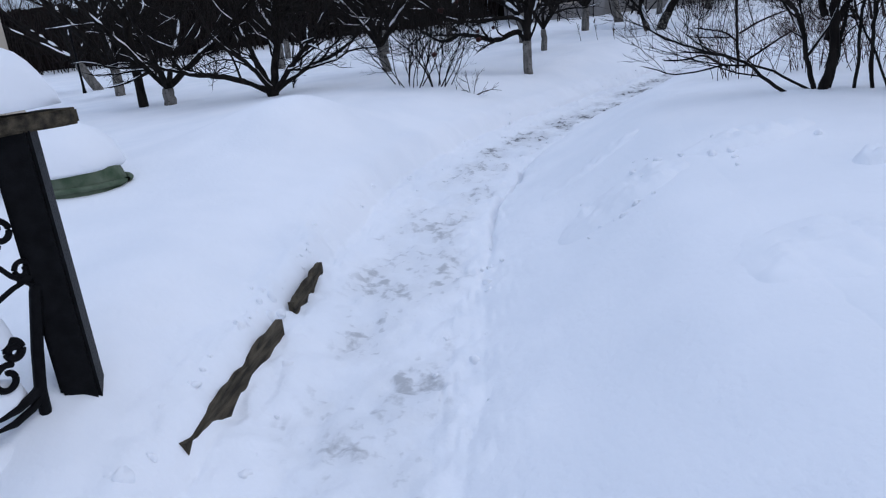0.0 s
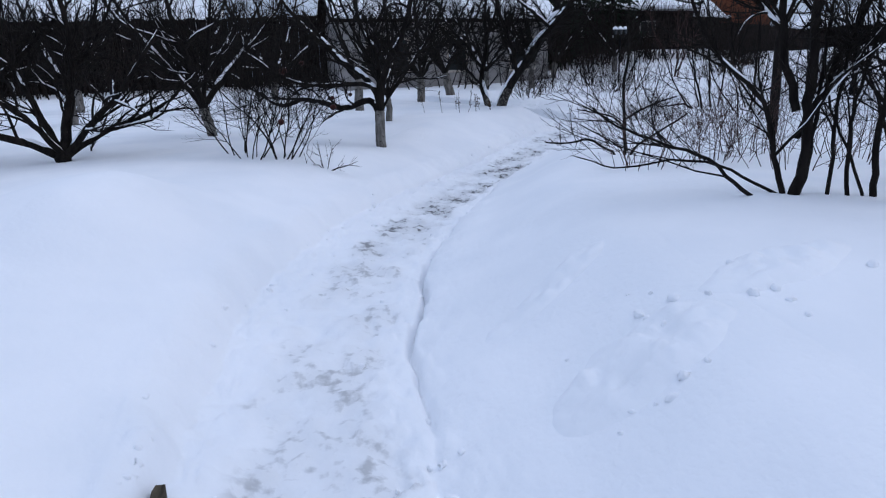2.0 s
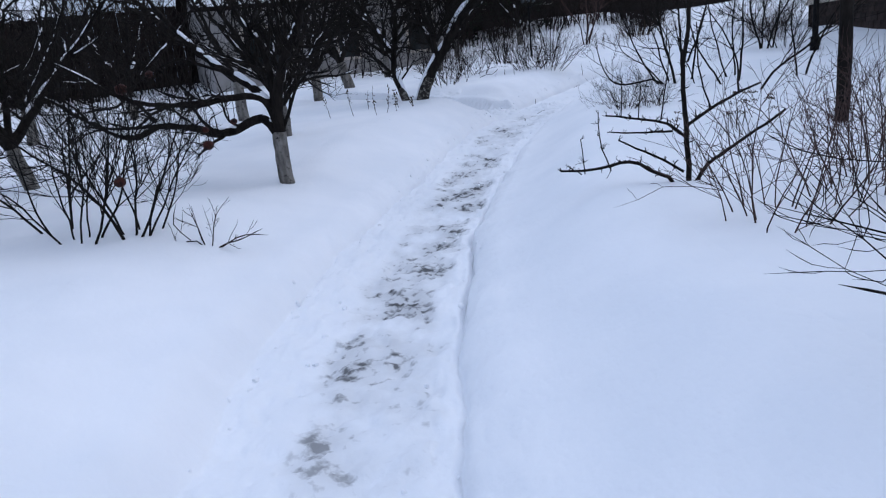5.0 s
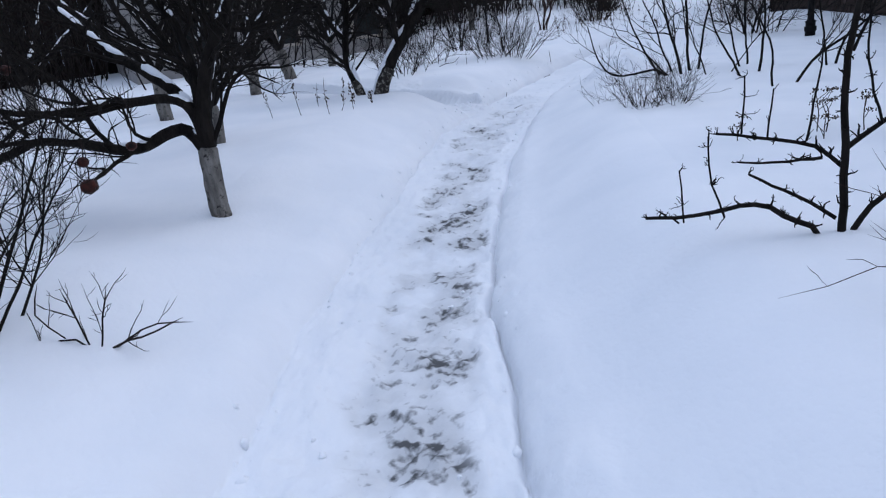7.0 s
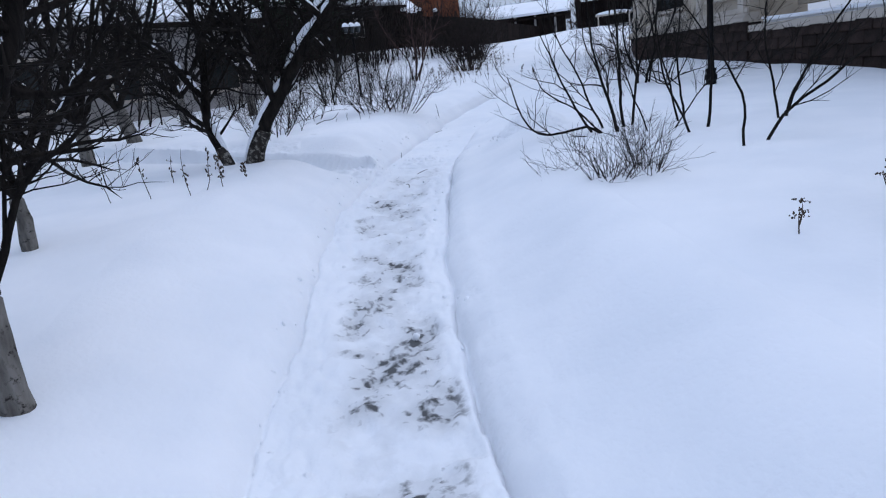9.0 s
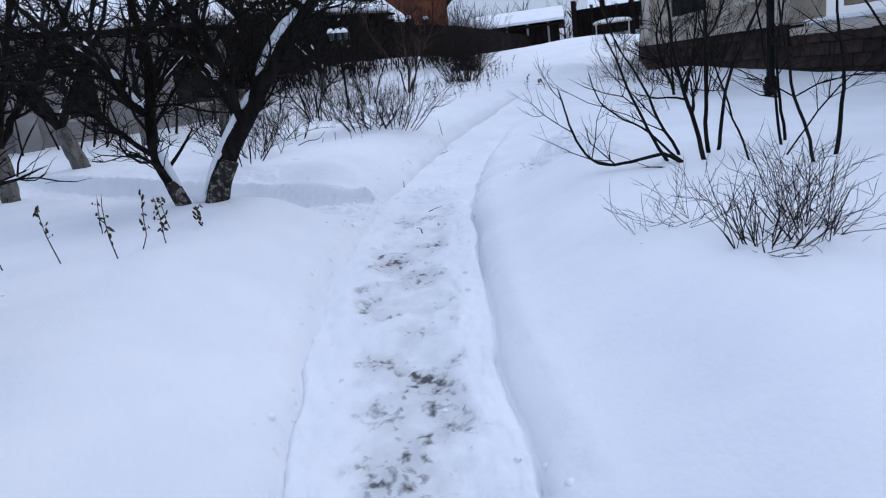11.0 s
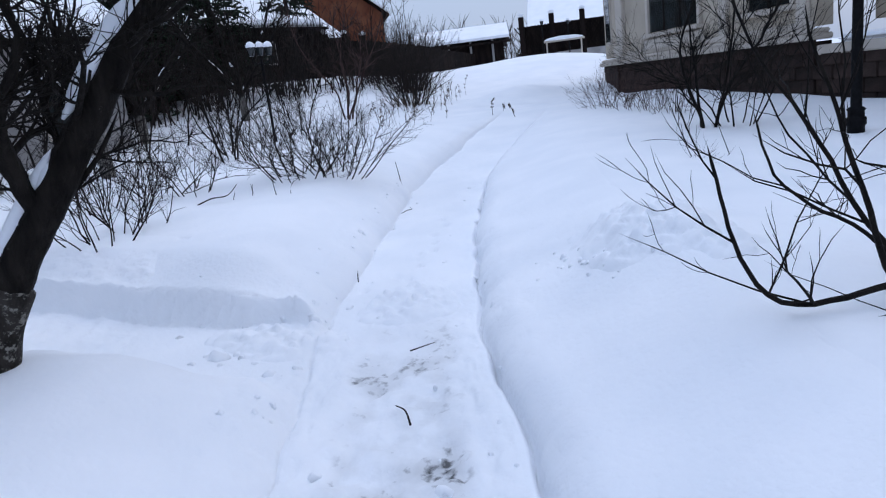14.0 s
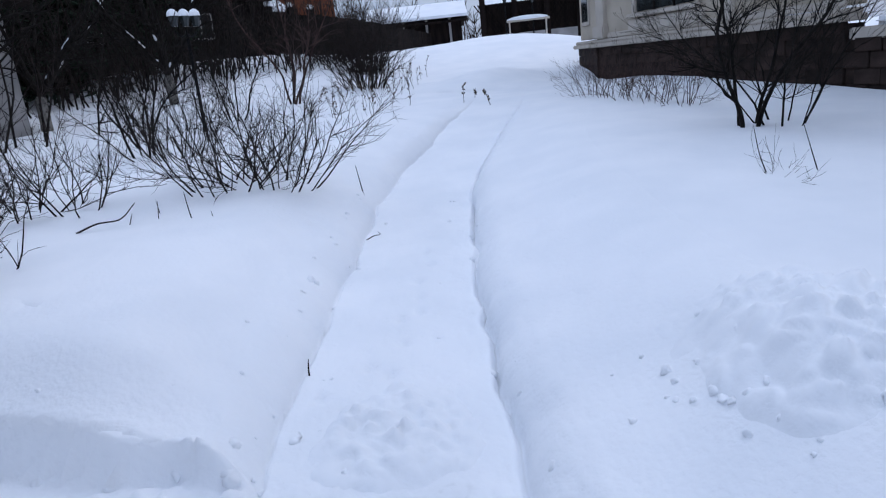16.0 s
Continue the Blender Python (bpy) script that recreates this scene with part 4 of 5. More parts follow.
for x in (3.0, 6.6):
    win = part("window", boxed((0.9, 0.06, 0.8), (x, -0.05, BASE + 1.1), bevel=0.01), GREY_WALL, OUT, "grey window frame")
    for q in (-0.21, 0.21):
        part("pane", boxed((0.36, 0.03, 0.66), (x + q, -0.075, BASE + 1.1)), GLASS, win, "dark glass pane")
# A low fence with snow-capped posts between the outbuilding and the shed.
LOW = thing("timber_fence", (21.7, 32.9, 0), "low dark timber fence with snow-capped posts", "fence", "timber fences")
for k in range(12):
    x = 0.24 * k
    z = height(21.7 + x, 32.9)
    part("board", boxed((0.235, 0.05, 2.0), (x, 0.012 * (k % 2), z + 0.35), bevel=0.006), DARK_WALL, LOW)
    if k % 4 == 0:
        post = part("post", boxed((0.2, 0.2, 2.3), (x, -0.12, z + 0.4), bevel=0.015), DARK_WALL, LOW)
        part("snow_cap", boxed((0.27, 0.27, 0.17), (x, -0.12, z + 1.62), bevel=0.07), SNOW, post, "cap of snow")


# ---- things along the path ----
def plank(a, b, high, thick, name, label, category, seed, mat=BOARD):
    """A worn edging plank from a to b (top corners), uneven along its top."""
    rng = np.random.default_rng(seed)
    a, b = np.array(a, float), np.array(b, float)
    n = 15
    way = (b - a) / np.linalg.norm(b - a)
    off = np.array([-way[1], way[0], 0]) * thick / 2
    v, f = [], []
    for i in range(n):
        p = a + (b - a) * i / (n - 1) + np.array([0, 0, rng.normal() * 0.006])
        low = p - np.array([0, 0, high + rng.normal() * 0.004])
        j = off * (1 + 0.1 * rng.normal())
        v += [p + j, p - j, low - j, low + j]
    for i in range(n - 1):
        for k in range(4):
            f.append((4 * i + k, 4 * i + (k + 1) % 4, 4 * i + 4 + (k + 1) % 4, 4 * i + 4 + k))
    f += [(3, 2, 1, 0), (4 * n - 4, 4 * n - 3, 4 * n - 2, 4 * n - 1)]
    ob = part(name, ([tuple(q) for q in v], f), mat, None)
    return tagged(ob, label, category, "edging planks")


plank((-1.03, 2.03, 0.218), (-0.905, 3.02, 0.247), 0.25, 0.035, "edging_plank", "weathered dark timber edging plank beside the path", "plank", 1)
plank((-0.895, 3.25, 0.24), (-0.835, 3.8, 0.27), 0.25, 0.035, "edging_plank", "weathered timber edging plank half buried in snow", "plank", 2)


def lump_mesh(spots, seed):
    """Rough lumps of snow at (x, y, sink, radius), joined into one heap."""
    rng = np.random.default_rng(seed)
    base = bmesh.new()
    bmesh.ops.create_icosphere(base, subdivisions=2, radius=1)
    bv, bf = np.array([v.co[:] for v in base.verts]), np.array([[v.index for v in f.verts] for f in base.faces])
    base.free()
    zs = ground_z([q[0] for q in spots], [q[1] for q in spots])
    v, f = [], []
    for (x, y, sink, r), z in zip(spots, zs):
        w = bv * r * rng.uniform(0.7, 1.3, 3)
        w = w + 0.4 * r * np.stack([speckle(bv[:, 0] * 2 + x * 9, bv[:, 1] * 2 + bv[:, 2] * 1.7, int(rng.integers(99))) for _ in range(3)], -1)
        f.append(bf + sum(len(q) for q in v))
        v.append(w + np.array([x, y, z + r * sink]))
    return np.concatenate(v).tolist(), np.concatenate(f).tolist()


def lumps(name, label, spots, seed):
    ob = part(name, lump_mesh(spots, seed), SNOW, None)
    ob.data.polygons.foreach_set("use_smooth", [True] * len(ob.data.polygons))
    return tagged(ob, label, "snow", kind="stuff")


def rough_patch(name, label, cx, cy, rx, ry, turn, amp, seed, grain=12.0, cell=0.018):
    """Broken snow: an oval patch of lumps that fades into the smooth snow round it."""
    c, s = math.cos(radians(turn)), math.sin(radians(turn))
    a, b = np.meshgrid(np.arange(-rx, rx, cell), np.arange(-ry, ry, cell))
    shape = a.shape
    a, b = a.ravel(), b.ravel()
    x, y = cx + a * c - b * s, cy + a * s + b * c
    q = 1.4 * ((a / rx) ** 2 + (b / ry) ** 2)
    q = q + 0.2 * speckle(x * 3, y * 3, seed) + 0.2 * speckle(x * 8, y * 8, seed + 5)
    mask = np.clip(1 - q, 0, 1)
    mask = mask * mask * (3 - 2 * mask)
    wave = [0.5 + 0.5 * speckle(x * grain * f, y * grain * f, seed + k) for k, f in ((1, 0.45), (2, 0.9), (3, 1.7))]
    rough = 0.12 * wave[0] + 0.3 * np.abs(2 * wave[0] - 1) + 0.42 * np.abs(2 * wave[1] - 1) + 0.25 * np.abs(2 * wave[2] - 1)
    z = ground_z(x, y) - 0.016 * (1 - smooth(0.0, 0.4, mask)) + mask * (0.006 + 1.5 * amp * rough)
    n = shape[1]
    faces = [(j * n + i, j * n + i + 1, (j + 1) * n + i + 1, (j + 1) * n + i) for j in range(shape[0] - 1) for i in range(n - 1) if mask[j * n + i] > 0 or mask[(j + 1) * n + i + 1] > 0]
    ob = part(name, (np.stack([x, y, z], -1).tolist(), faces), SNOW, None)
    ob.data.polygons.foreach_set("use_smooth", [True] * len(faces))
    return tagged(ob, label, "snow", "rough snow patches")


rough_patch("shovelled_snow", "strewn clods of shovelled snow on the bank", 0.98, 3.68, 0.5, 0.33, 12, 0.07, 21, 12.0)
rough_patch("shovelled_snow", "strewn clods of shovelled snow on the bank", 1.75, 3.9, 0.6, 0.2, 8, 0.05, 25, 12.0)
rough_patch("shovelled_snow", "trail of small clods along the bank", 0.95, 4.6, 0.6, 0.16, 20, 0.04, 28, 12.0)
rough_patch("shovelled_snow", "patch of roughened snow on the bank", 1.35, 2.4, 0.5, 0.35, 25, 0.036, 31, 12.0)
rough_patch("shovelled_snow", "small pile of thrown snow on the bank", 2.05, 3.2, 0.16, 0.12, 20, 0.07, 41)
rough_patch("snow_mound", "mound of broken shovelled snow beside the path", 8.15, 14.3, 0.58, 0.9, -25, 0.095, 51, 13.0, 0.013)
rough_patch("shovelled_snow", "trampled clods of snow where the paths meet", 6.62, 16.25, 0.75, 0.42, 110, 0.09, 61)
rough_patch("shovelled_snow", "broken crust where the trodden path ends", 7.54, 15.90, 0.55, 0.5, 40, 0.075, 71, 15.0)
rng = np.random.default_rng(5)
heap = []
for _ in range(80):
    heap.append((8.02 + rng.normal() * 0.18, 14.42 + rng.normal() * 0.24, 0.4, abs(rng.normal()) * 0.009 + 0.008))
for _ in range(40):
    heap.append((1.2 + rng.normal() * 0.4, 3.75 + rng.normal() * 0.2, 0.1, abs(rng.normal()) * 0.01 + 0.009))
lumps("snow_clods", "small clods of snow strewn on the bank", heap, 7)
edge = []
for k in range(420):
    i = int(rng.uniform(30, len(MAIN) - 70))
    w = MAIN[i + 1, :2] - MAIN[i, :2]
    w = np.array([-w[1], w[0]]) / np.linalg.norm(w)
    d = rng.choice([-1, 1], p=[0.35, 0.65]) * (0.5 + abs(rng.normal()) * 0.07 - 0.25 * (rng.random() < 0.3))
    x, y = MAIN[i, :2] + w * d
    edge.append((x, y, -0.25, abs(rng.normal()) * 0.010 + 0.007))
for k in range(50):
    edge.append((6.55 + rng.normal() * 0.35, 16.2 + rng.normal() * 0.3, -0.3, abs(rng.normal()) * 0.02 + 0.012))
for u in np.linspace(0.03, 1, 34):
    edge.append((-1.115 + 0.21 * u + 0.05 * (0.5 < u < 0.6) + rng.normal() * 0.012, 2.1 + 1.9 * u + rng.normal() * 0.02, 0.1, abs(rng.normal()) * 0.01 + 0.01 + 0.012 * (0.5 < u < 0.6)))
lumps("snow_crumbs", "small crumbs of snow along the path's edges", edge, 8)


def stick(x, y, pts, r, label="thin dark stick lying on the snow"):
    """A bare stick with a side shoot."""
    wood = Wood()
    p = np.array(pts, float)
    wood.tube(dense(p.tolist(), 0.02), np.linspace(r, r * 0.5, len(dense(p.tolist(), 0.02))), 5)
    at = tagged(part("stick", wood, TWIG, None), label, "stick", "loose sticks")
    at.location = (x, y, height(x, y))
    return at


for k, (x, y, pts, r) in enumerate([
    (9.75, 17.98, [(-0.05, 0.05, 0), (0.02, 0.0, 0.03), (0.05, -0.04, 0.035), (0.02, -0.03, 0.07)], 0.005), (7.74, 16.66, [(0, 0, -0.05), (0.0, 0, 0.05), (0.01, 0, 0.1)], 0.006),
    (8.57, 18.76, [(0, 0, -0.05), (-0.02, 0, 0.1), (-0.03, 0, 0.22)], 0.005), (8.56, 19.18, [(0, 0, -0.05), (-0.02, 0, 0.12)], 0.004), (8.45, 19.05, [(0, 0, -0.05), (0.03, 0, 0.14)], 0.004),
    (8.66, 18.62, [(0, 0, -0.02), (0.0, 0.01, 0.05)], 0.004), (7.93, 19.31, [(0, 0, 0.0), (0.12, -0.1, 0.05), (0.25, -0.2, 0.06), (0.4, -0.2, 0.16)], 0.008),
    (8.24, 19.12, [(0, 0, -0.03), (0.05, 0, 0.08)], 0.005), (11.0, 15.1, [(0, 0, -0.05), (-0.08, 0.05, 0.15), (-0.05, 0.1, 0.35)], 0.005), (11.17, 14.79, [(0, 0, -0.05), (-0.05, 0.05, 0.15), (-0.1, 0.1, 0.35)], 0.005),
    (10.5, 18.75, [(0, 0, 0), (0.08, 0.1, 0.1), (0.06, 0.12, 0.3)], 0.007), (6.25, 14.7, [(0, 0, 0.02), (0.07, 0.1, 0.04), (0.1, 0.2, 0.03)], 0.006), (6.9, 15.3, [(0, 0, 0.02), (0.02, -0.1, 0.06), (0.06, -0.16, 0.08)], 0.005),
    (5.25, 9.24, [(0, 0, -0.03), (0.05, 0.02, 0.15), (0.02, 0.05, 0.25)], 0.005)]):
    stick(x, y, pts, r)
for k, (x, y, n) in enumerate([(5.78, 12.17, 4), (5.78, 12.01, 3), (5.95, 11.9, 5), (10.95, 15.0, 6)]):
    plant("fallen_twigs", "small tangle of twigs sticking out of snow", "twigs", x, y, fan(400 + k, n, 0.03, 0.17, 0.004, 2.0, 0.2), CANE, 410 + k)
shaped("fallen_branch", "forked branch lying half buried in snow", "branch", 0.4, 9.7, -29, [
    ([(0, -0.03), (-0.12, 0.08), (-0.2, 0.07), (-0.3, 0.02)], 0.007), ([(0, -0.02), (0.12, 0.03), (0.25, 0.06), (0.4, 0.12)], 0.007), ([(-0.05, 0.02), (-0.08, 0.14), (-0.12, 0.32)], 0.005),
    ([(0, 0.0), (0.03, 0.12), (0.1, 0.3)], 0.005), ([(0.05, 0.0), (0.2, 0.06, 0.1), (0.38, 0.03, 0.15)], 0.006), ([(0, 0), (-0.3, 0.01, -0.05), (-0.6, -0.01, -0.05)], 0.006),
    ([(-0.15, 0.08), (-0.25, 0.2), (-0.2, 0.36)], 0.004)], dict(CANE, kids=(4, 1), span=(0.4, 0.15)), 420, TWIG, snowy=False, twisty=0.003)


def fruit(x, y, z, r, parent):
    """A withered apple on its stalk."""
    bm = bmesh.new()
    bmesh.ops.create_icosphere(bm, subdivisions=2, radius=r)
    for v in bm.verts:
        v.co *= 1 + 0.12 * noise.noise(v.co * 60 + Vector((x, y, z)) * 9)
        v.co.z *= 0.9
    bmesh.ops.translate(bm, vec=Vector((x, y, z)) - parent.location, verts=bm.verts)
    ob = part("fruit", bm, FRUIT, parent, "withered dark fruit")
    ob.data.polygons.foreach_set("use_smooth", [True] * len(ob.data.polygons))
    wood = Wood()
    top = np.array(Vector((x, y, z)) - parent.location)
    wood.tube([top, top + (0.01, 0, r * 1.5), top + (0.03, 0.02, 0.3)], [0.003, 0.003, 0.004], 4)
    part("stalk", wood, TWIG, ob)


QUINCE = plant("quince_bush", "slender bush hung with withered fruit", "bush", -0.1, 9.95, [(0, 0, 0.7, -0.2, 1.3, 0.012, 0.3), (0.05, 0, 0.9, 0.1, 1.1, 0.01, 0.2), (-0.05, 0, -0.3, 0.1, 1.5, 0.013, 0.3), (0.0, 0.05, 0.3, 0.4, 1.4, 0.011, 0.3)], SHRUB, 431, BARK)
for x, y, z, r in [(0.53, 9.82, 1.34, 0.04), (0.53, 9.84, 1.45, 0.028), (0.75, 9.9, 1.48, 0.026), (0.05, 11.3, 1.8, 0.055), (0.3, 11.2, 1.9, 0.035), (-0.1, 9.6, 1.2, 0.04)]:
    fruit(x, y, z, r, QUINCE)


# ---- by the gate ----
def dome(name, label, at, size, seed, turn=0.0, under=0.22):
    """A pillow of lying snow with a slightly uneven skin and a soft rim."""
    bm = bmesh.new()
    bmesh.ops.create_icosphere(bm, subdivisions=4, radius=1)
    for v in bm.verts:
        k = 1 + 0.05 * noise.noise(v.co * 2.2 + Vector((seed, 0, 0))) + 0.02 * noise.noise(v.co * 7)
        flat = v.co.z if v.co.z > 0 else v.co.z * under
        v.co = Vector((v.co.x * k * size[0], v.co.y * k * size[1], flat * k * size[2]))
    ob = part(name, bm, SNOW, None)
    ob.data.polygons.foreach_set("use_smooth", [True] * len(ob.data.polygons))
    ob.matrix_basis = pose(*at, 0, 0, turn)
    return tagged(ob, label, "snow")


def scroll(centre, r, turns, start, way=1, inner=0.25):
    """Points of a spiral in the (s, z) plane."""
    a = np.linspace(0, turns * 2 * math.pi, 40)
    q = r * (1 - (1 - inner) * a / a[-1])
    return [(centre[0] + q[i] * math.cos(start + way * a[i]), centre[1] + q[i] * math.sin(start + way * a[i])) for i in range(40)]


SEAT = thing("iron_bench", (-1.42, 2.05, 0.2), "black wrought iron bench end under a timber rail, full of snow", "bench")
GU = np.array([-0.35, -0.94])


def iron(points, r, name="scroll", parent=None):
    """A round iron bar along (s, z) points in the bench end's plane."""
    wood = Wood()
    p = np.array([(GU[0] * s, GU[1] * s, z - 0.2) for s, z in points])
    wood.tube(p, np.full(len(p), r), 8)
    return part(name, wood, IRON, parent or SEAT)


part("post", boxed((0.125, 0.135, 1.25), (0.03, 0.1, 0.52), (0, 0, 20), 0.012), IRON, SEAT)
bm = boxed((1.5, 0.17, 0.055), (0, 0, 0), (0, 0, 0), 0.008)
bmesh.ops.subdivide_edges(bm, edges=[e for e in bm.edges if e.calc_length() > 1], cuts=24)
for v in bm.verts:
    v.co += Vector((0, 0.006 * noise.noise(v.co * 6), 0.005 * noise.noise(v.co * 5 + Vector((3, 0, 0)))))
rail = part("rail", bm, BOARD, SEAT, "grey weathered timber rail")
rail.matrix_basis = pose(-0.16, -0.42, 1.155, 0, 0, math.degrees(math.atan2(GU[1], GU[0])))
iron(scroll((0.035, 1.036), 0.05, 1.5, -1.2), 0.0105)
iron([(0.05, 1.0), (0.1, 0.985), (0.2, 1.0), (0.34, 1.05)], 0.0105)
iron(scroll((0.0, 0.9), 0.036, 1.25, -2.4, -1, 0.3), 0.009)
iron([(-0.036, 0.885), (-0.022, 0.862), (0.008, 0.86), (0.047, 0.852), (0.11, 0.83), (0.2, 0.83)], 0.009)
iron([(0.2, 1.0), (0.12, 0.97), (0.067, 0.929), (0.039, 0.892), (0.007, 0.866), (-0.026, 0.837), (-0.046, 0.805)], 0.009)
iron([(-0.012, 0.866), (0.007, 0.869), (0.026, 0.866)], 0.016, "collar")
iron([(-0.035, 0.83), (-0.025, 0.815), (-0.003, 0.735), (0.027, 0.625), (0.056, 0.492), (0.066, 0.333), (0.068, 0.3)], 0.02, "upright")
iron([(0.06, 0.36), (0.085, 0.318), (0.123, 0.288), (0.195, 0.258), (0.277, 0.245), (0.42, 0.25), (0.6, 0.28)], 0.026, "foot_bar")
iron([(0.044, 0.51), (0.07, 0.492), (0.096, 0.482), (0.151, 0.473), (0.209, 0.477), (0.35, 0.5)], 0.017, "cross_bar")
iron([(0.055, 0.47), (0.1, 0.445), (0.17, 0.43), (0.26, 0.44)], 0.013, "cross_bar")
iron(scroll((0.105, 0.66), 0.036, 1.4, 0.5, 1, 0.35), 0.014)
iron(scroll((0.15, 0.58), 0.05, 1.1, 2.2, -1, 0.4), 0.011)
iron(scroll((0.1, 0.235), 0.034, 1.2, 1.0, 1, 0.3), 0.014)
iron(scroll((0.19, 0.2), 0.032, 1.2, 2.0, -1, 0.3), 0.013)
iron([(0.3, 0.5), (0.31, 0.4), (0.33, 0.25)], 0.013, "upright")
dome("snow_pillow", "thick pillow of snow on the timber rail", (-1.53, 1.78, 1.4), (0.6, 0.13, 0.27), 3.0, math.degrees(math.atan2(GU[1], GU[0])), 0.03)
dome("snow_pillow", "snow packed into the wrought iron bench", (-1.55, 1.82, 0.7), (0.19, 0.08, 0.15), 5.0, math.degrees(math.atan2(GU[1], GU[0])))
dome("snow_pillow", "snow packed into the wrought iron bench", (-1.55, 1.85, 0.49), (0.16, 0.07, 0.1), 6.0, math.degrees(math.atan2(GU[1], GU[0])))
dome("snow_pillow", "snow packed into the wrought iron bench", (-1.53, 1.8, 0.25), (0.17, 0.07, 0.14), 7.0, math.degrees(math.atan2(GU[1], GU[0])))

# The green upturned trough under snow.
CHEST = thing("green_trough", (-2.9, 5.05, height(-2.9, 5.05) - 0.05), "green upturned trough under a pillow of snow", "trough")
bm = bmesh.new()
bmesh.ops.create_cone(bm, segments=20, radius1=0.44, radius2=0.34, depth=0.28, cap_ends=True)
for v in bm.verts:
    v.co = Vector((v.co.x * 1.0, v.co.y * 0.75, v.co.z + 0.14))
part("body", bm, GREEN, CHEST)
wood = Wood()
ring = np.array([(0.44 * math.cos(a), 0.33 * math.sin(a), 0.06) for a in np.linspace(0, 2 * math.pi, 33)])
wood.tube(ring, np.full(33, 0.022), 6)
part("rim", wood, GREEN, CHEST)
dome("snow_pillow", "round pillow of snow on the green trough", (-2.98, 5.08, CHEST.location.z + 0.19), (0.48, 0.38, 0.36), 9.0)
PILLAR = thing("gate_pillar", (-3.6, 5.4, 0.3), "beige rendered pillar by the garden gate", "pillar")
part("shaft", boxed((0.4, 0.4, 2.6), (0, 0, 1.2), (0, 0, 10), 0.02), SIDING, PILLAR)
part("capstone", boxed((0.5, 0.5, 0.1), (0, 0, 2.55), (0, 0, 10), 0.02), TRIM, PILLAR)


# ---- lamps ----
def lantern_post(x, y, h, arms, label):
    """A dark post with lantern heads on a crossbar; snow lies on each head."""
    at = thing("lantern_post", (x, y, height(x, y) - 0.05), label, "lamp post", "lantern posts")
    wood = Wood()
    z = np.linspace(-0.2, h, 12)
    wood.tube(np.stack([0 * z, 0 * z, z], -1), np.r_[0.06, 0.06, 0.035, np.full(9, 0.028)], 10)
    part("pole", wood, IRON, at)
    for a in arms:
        arm = Wood()
        arm.tube([(0, 0, h - 0.12), (a * 0.5, 0, h - 0.16), (a, 0, h - 0.08), (a, 0, h)], [0.012, 0.012, 0.012, 0.012], 6)
        bm = bmesh.new()
        bmesh.ops.create_cone(bm, segments=8, radius1=0.05, radius2=0.09, depth=0.16, cap_ends=True, matrix=pose(a, 0, h + 0.08))
        head = part("lantern", bm, GLASS, at, "dark glass lantern")
        if abs(a) > 0.01:
            part("arm", arm, IRON, at)
        bm = bmesh.new()
        bmesh.ops.create_icosphere(bm, subdivisions=2, radius=0.092, matrix=pose(a, 0, h + 0.17) @ Matrix.Diagonal((1, 1, 1.15, 1)))
        for v in bm.verts:
            v.co.z = max(v.co.z, h + 0.155)
        part("snow_cap", bm, SNOW, head, "white cap of snow")
    return at


lantern_post(12.44, 24.02, 1.72, (-0.2, 0.0, 0.2), "dark lantern post with three snow-capped lanterns")
lantern_post(-9.06, 17.5, 1.9, (-0.24, 0.24), "dark lantern post with two snow-capped lanterns")
lantern_post(30.6, 28.9, 1.3, (0.0,), "small garden lantern before the lattice fence")
lantern_post(31.6, 28.2, 1.35, (0.0,), "small garden lantern before the lattice fence")
LAMP = thing("street_lamp", (12.5, 13.95, height(12.5, 13.95) - 0.05), "tall dark metal lamp pole with a thick foot", "lamp post")
wood = Wood()
wood.tube(np.array([(0, 0, z) for z in (-0.1, 0.12, 0.13, 0.2, 0.21, 0.27, 0.29, 0.32, 1.5, 2.5, 3.4)]), [0.085, 0.085, 0.1, 0.1, 0.08, 0.08, 0.095, 0.055, 0.05, 0.045, 0.042], 14)
part("pole", wood, IRON, LAMP)
bm = bmesh.new()
bmesh.ops.create_cone(bm, segments=10, radius1=0.08, radius2=0.14, depth=0.3, cap_ends=True, matrix=pose(0, 0, 3.52))
part("lantern", bm, GLASS, LAMP)


